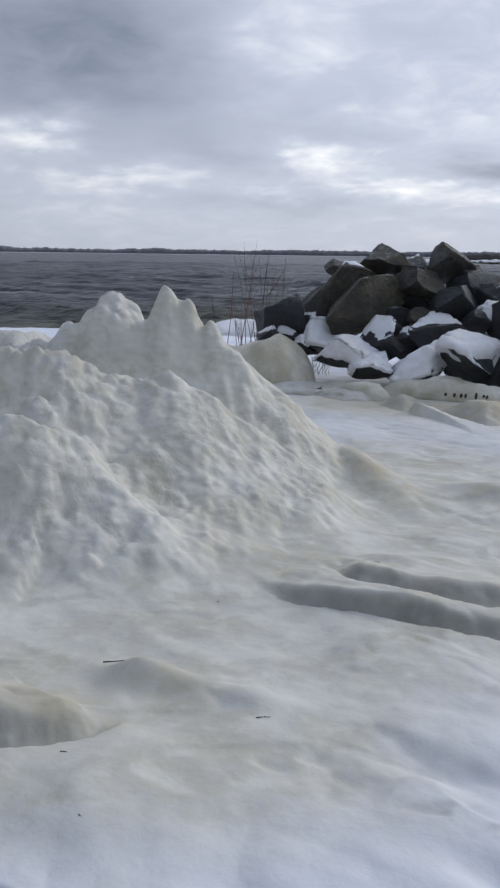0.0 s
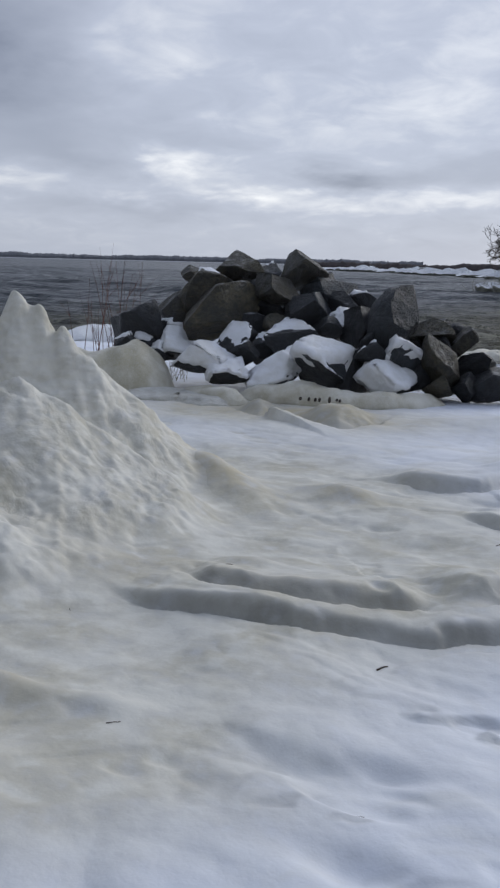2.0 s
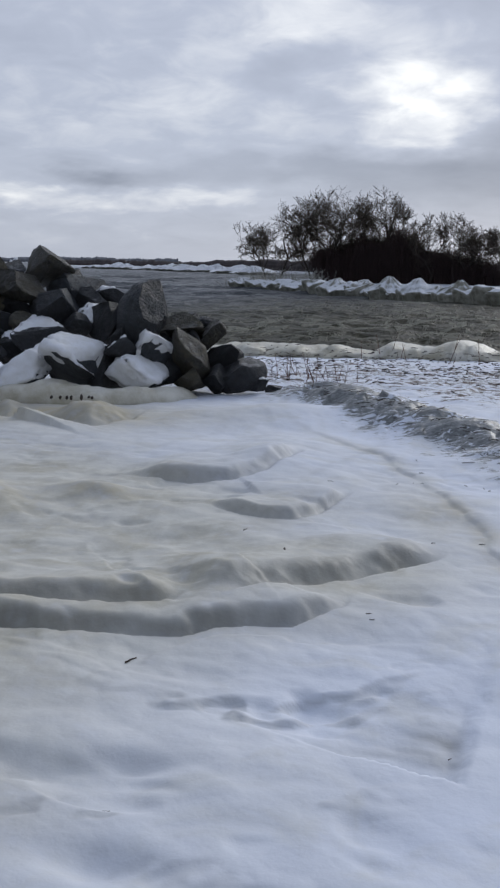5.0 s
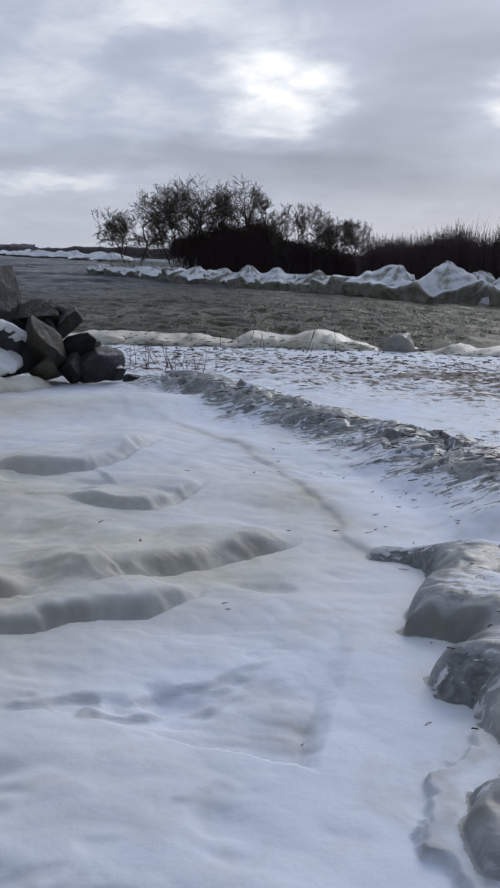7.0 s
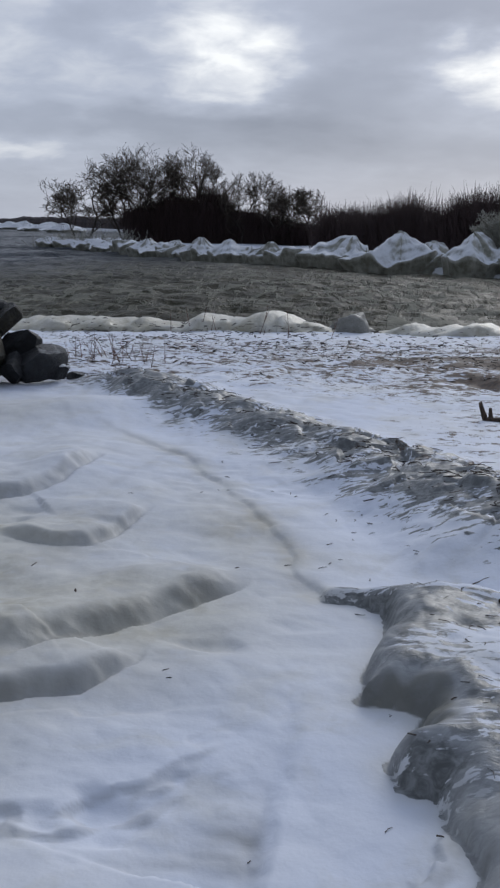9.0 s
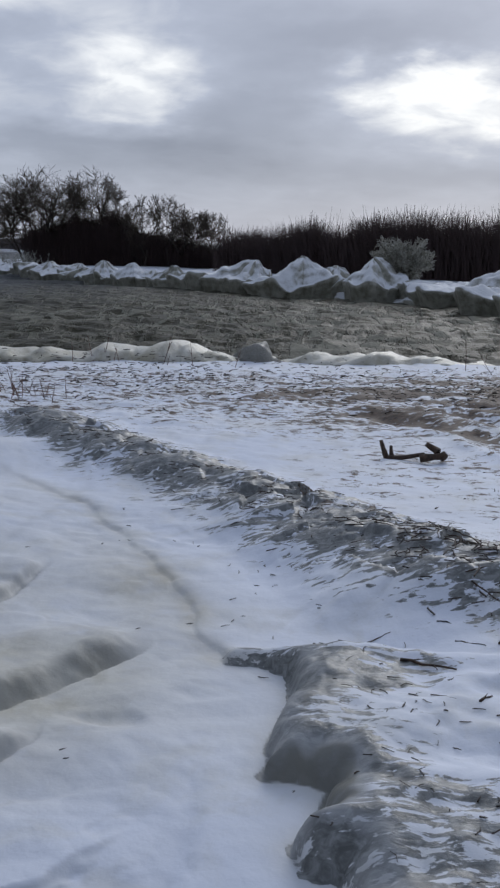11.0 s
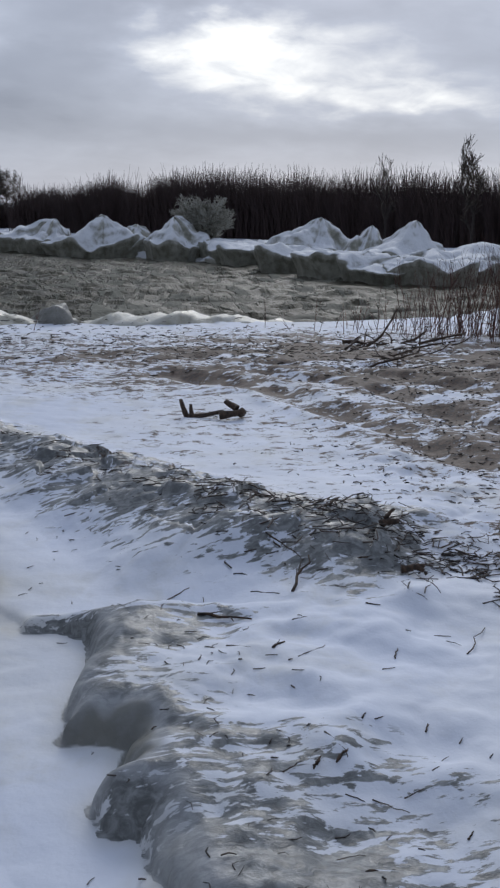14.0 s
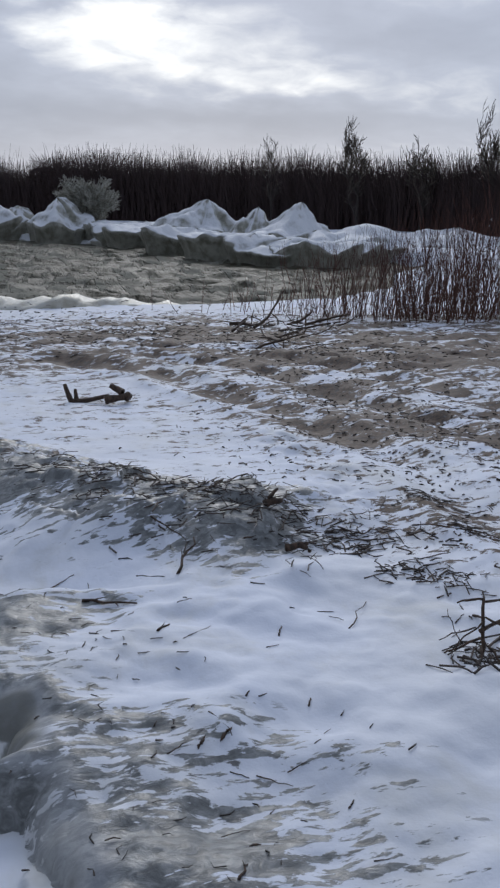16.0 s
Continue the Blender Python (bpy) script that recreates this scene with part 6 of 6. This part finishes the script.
branchy("wood_chunk", 1.47, 5.45, (((-0.06, 0.01, 0.02), (0.06, -0.02, 0.035), 0.0220), ((0.02, 0.0, 0.03), (0.08, -0.02, 0.02), 0.0165)), "brown broken chunk of wood in the ice", 904, 0.01, 0.2)
for i, (x, y, dx, dy, r) in enumerate(((3.9, 16.4, 0.7, -0.2, 0.028), (4.3, 16.2, 0.9, 0.4, 0.03), (3.9, 14.2, 0.9, -0.1, 0.02), (4.4, 15.0, 0.6, -0.7, 0.022),
                                       (3.5, 13.0, 0.8, 0.05, 0.018), (4.9, 16.6, 0.6, 0.1, 0.03), (3.6, 15.6, 0.5, 0.4, 0.02), (5.1, 16.0, 0.7, -0.3, 0.024))):
    branchy("driftwood", x, y, (((-dx / 2, -dy / 2, 0.04), (dx / 2, dy / 2, 0.10 + 0.03 * (i % 3)), r), ((0, 0, 0.06), (dx * 0.2, dy * 0.2 + 0.25, 0.28), r * 0.5),
                                ((dx * 0.2, dy * 0.2, 0.05), (dx * 0.5, dy * 0.5 - 0.3, 0.12), r * 0.5), ((-dx * 0.3, -dy * 0.3, 0.05), (-dx * 0.1, -dy * 0.1 - 0.35, 0.07), r * 0.6), ((-dx * 0.1, -dy * 0.1, 0.05), (-dx * 0.5, 0.3, 0.16), r * 0.45)), "dark wet driftwood branch heaped at the foot of the bush", 910 + i, -0.02, 0.34)

litter("wrack_scraps", 800, by_line(RAMPART, 0.22), 0.03, 0.15, 0.0036, "scraps of dark reed frozen into the rampart", 51)
litter("wrack_scraps", 230, by_line(((0.5, 6.9), (0.75, 6.4), (1.0, 6.05), (1.3, 5.9), (1.6, 5.7), (2.0, 5.4)), 0.2), 0.03, 0.2, 0.0042, "tangled dark twigs at the end of the rampart", 52)
litter("wrack_scraps", 90, by_line(((0.1, 5.2), (0.35, 4.6), (0.4, 4.0), (0.5, 3.3), (0.5, 2.6)), 0.26), 0.015, 0.06, 0.0025, "small scraps of reed in the grey ice", 53)
litter("wrack_scraps", 1500, by_line(((-6.5, 15.4), (-3, 16.2), (0, 15.8), (3, 15.2), (6, 13.5)), 1.4), 0.04, 0.14, 0.008, "dark scraps of reed strewn along the beach", 54)
litter("twig_clump", 45, by_line(((1.84, 5.12), (2.02, 5.05)), 0.07), 0.02, 0.12, 0.004, "clump of dark twigs and earth in the snow", 60)
litter("twig_clump", 45, by_line(((1.74, 5.63), (1.92, 5.56)), 0.07), 0.02, 0.12, 0.004, "clump of dark twigs and earth in the snow", 61)
litter("twig_clump", 45, by_line(((2.43, 6.10), (2.61, 6.03)), 0.07), 0.02, 0.12, 0.004, "clump of dark twigs and earth in the snow", 62)
litter("twig_clump", 45, by_line(((2.40, 5.51), (2.58, 5.44)), 0.07), 0.02, 0.12, 0.004, "clump of dark twigs and earth in the snow", 63)
litter("twig_clump", 45, by_line(((2.00, 4.94), (2.18, 4.87)), 0.07), 0.02, 0.12, 0.004, "clump of dark twigs and earth in the snow", 64)
litter("twig_clump", 70, by_line(((1.78, 4.12), (2.0, 4.2)), 0.07), 0.03, 0.16, 0.0045, "clump of dark twigs and earth about a tree root", 65)
litter("wrack_crumbs", 2200, by_line(((0.4, 15.4), (2.5, 14.6), (4.0, 13.2), (3.6, 11.0), (3.2, 9.0), (3.4, 7.4), (2.8, 6.0)), 0.8), 0.015, 0.06, 0.0055, "dark crumbs of earth and reed on the sand", 57)
litter("wrack_scraps", 90, by_line(((1.6, 9.5), (2.3, 7.6), (2.2, 6.2), (2.1, 5.0), (1.6, 4.0)), 0.5), 0.02, 0.09, 0.0028, "small twigs strewn on the snow", 55)
litter("wrack_scraps", 50, by_line(((-1.3, 8.0), (-0.4, 6.6), (-0.1, 5.8)), 0.4), 0.015, 0.05, 0.0022, "small twigs strewn on the snow", 56)

bush = "red-brown leafless bush at the water's edge"
for i, (x, y, n) in enumerate(((5.7, 17.9, 60), (6.7, 17.6, 120), (7.7, 17.4, 130), (8.7, 17.6, 130), (9.7, 17.8, 130), (10.9, 18.2, 130))):
    stand("bush", x, y, int(n * 1.3), 0.55, 0.45, 0.8 + 0.14 * i, 1.5 + 0.26 * i, 0.006, M_BUSH, bush, 920 + i)
stand("bush", 4.7, 18.8, 26, 0.7, 0.3, 0.3, 0.8, 0.008, M_BUSH, "sparse low brown stems by the shore ice", 930, 0.3)
bare_tree(3.7, 47.4, 0.1, 2.5, 1.15, 5, 931, 0.16, 0.0, "bush glazed all over with olive-grey ice", "glazed_bush", M_FROST)
stand("glazed_bush", -27.0, 74.6, 150, 1.6, 0.5, 0.4, 1.3, 0.02, M_FROST, "low frosted bushes at the foot of the willows", 936, 0.34, 4)
stand("glazed_bush", -22.8, 72.6, 90, 1.0, 0.4, 0.4, 1.1, 0.02, M_FROST, "low frosted bushes at the foot of the willows", 937, 0.34, 4)
stand("dry_grass", -10.5, 11.2, 26, 0.25, 0.25, 0.6, 1.75, 0.006, M_BUSH, "thin dark stalks beside the boulders", 932, 0.16, 2, "grass")
stand("dry_grass", -8.7, 10.2, 60, 0.35, 0.2, 0.2, 0.5, 0.005, M_FROST, "frosted stalks at the boulders' foot", 933, 0.4, 2, "grass")
stand("dry_grass", -4.1, 13.6, 26, 0.4, 0.3, 0.2, 0.5, 0.006, M_BUSH, "thin stalks beyond the last boulder", 934, 0.35, 2, "grass")
stand("dry_grass", -3.6, 19.4, 10, 0.8, 0.2, 0.3, 0.7, 0.009, M_BUSH, "single brown stalks on the shore ice", 935, 0.2, 1, "grass")
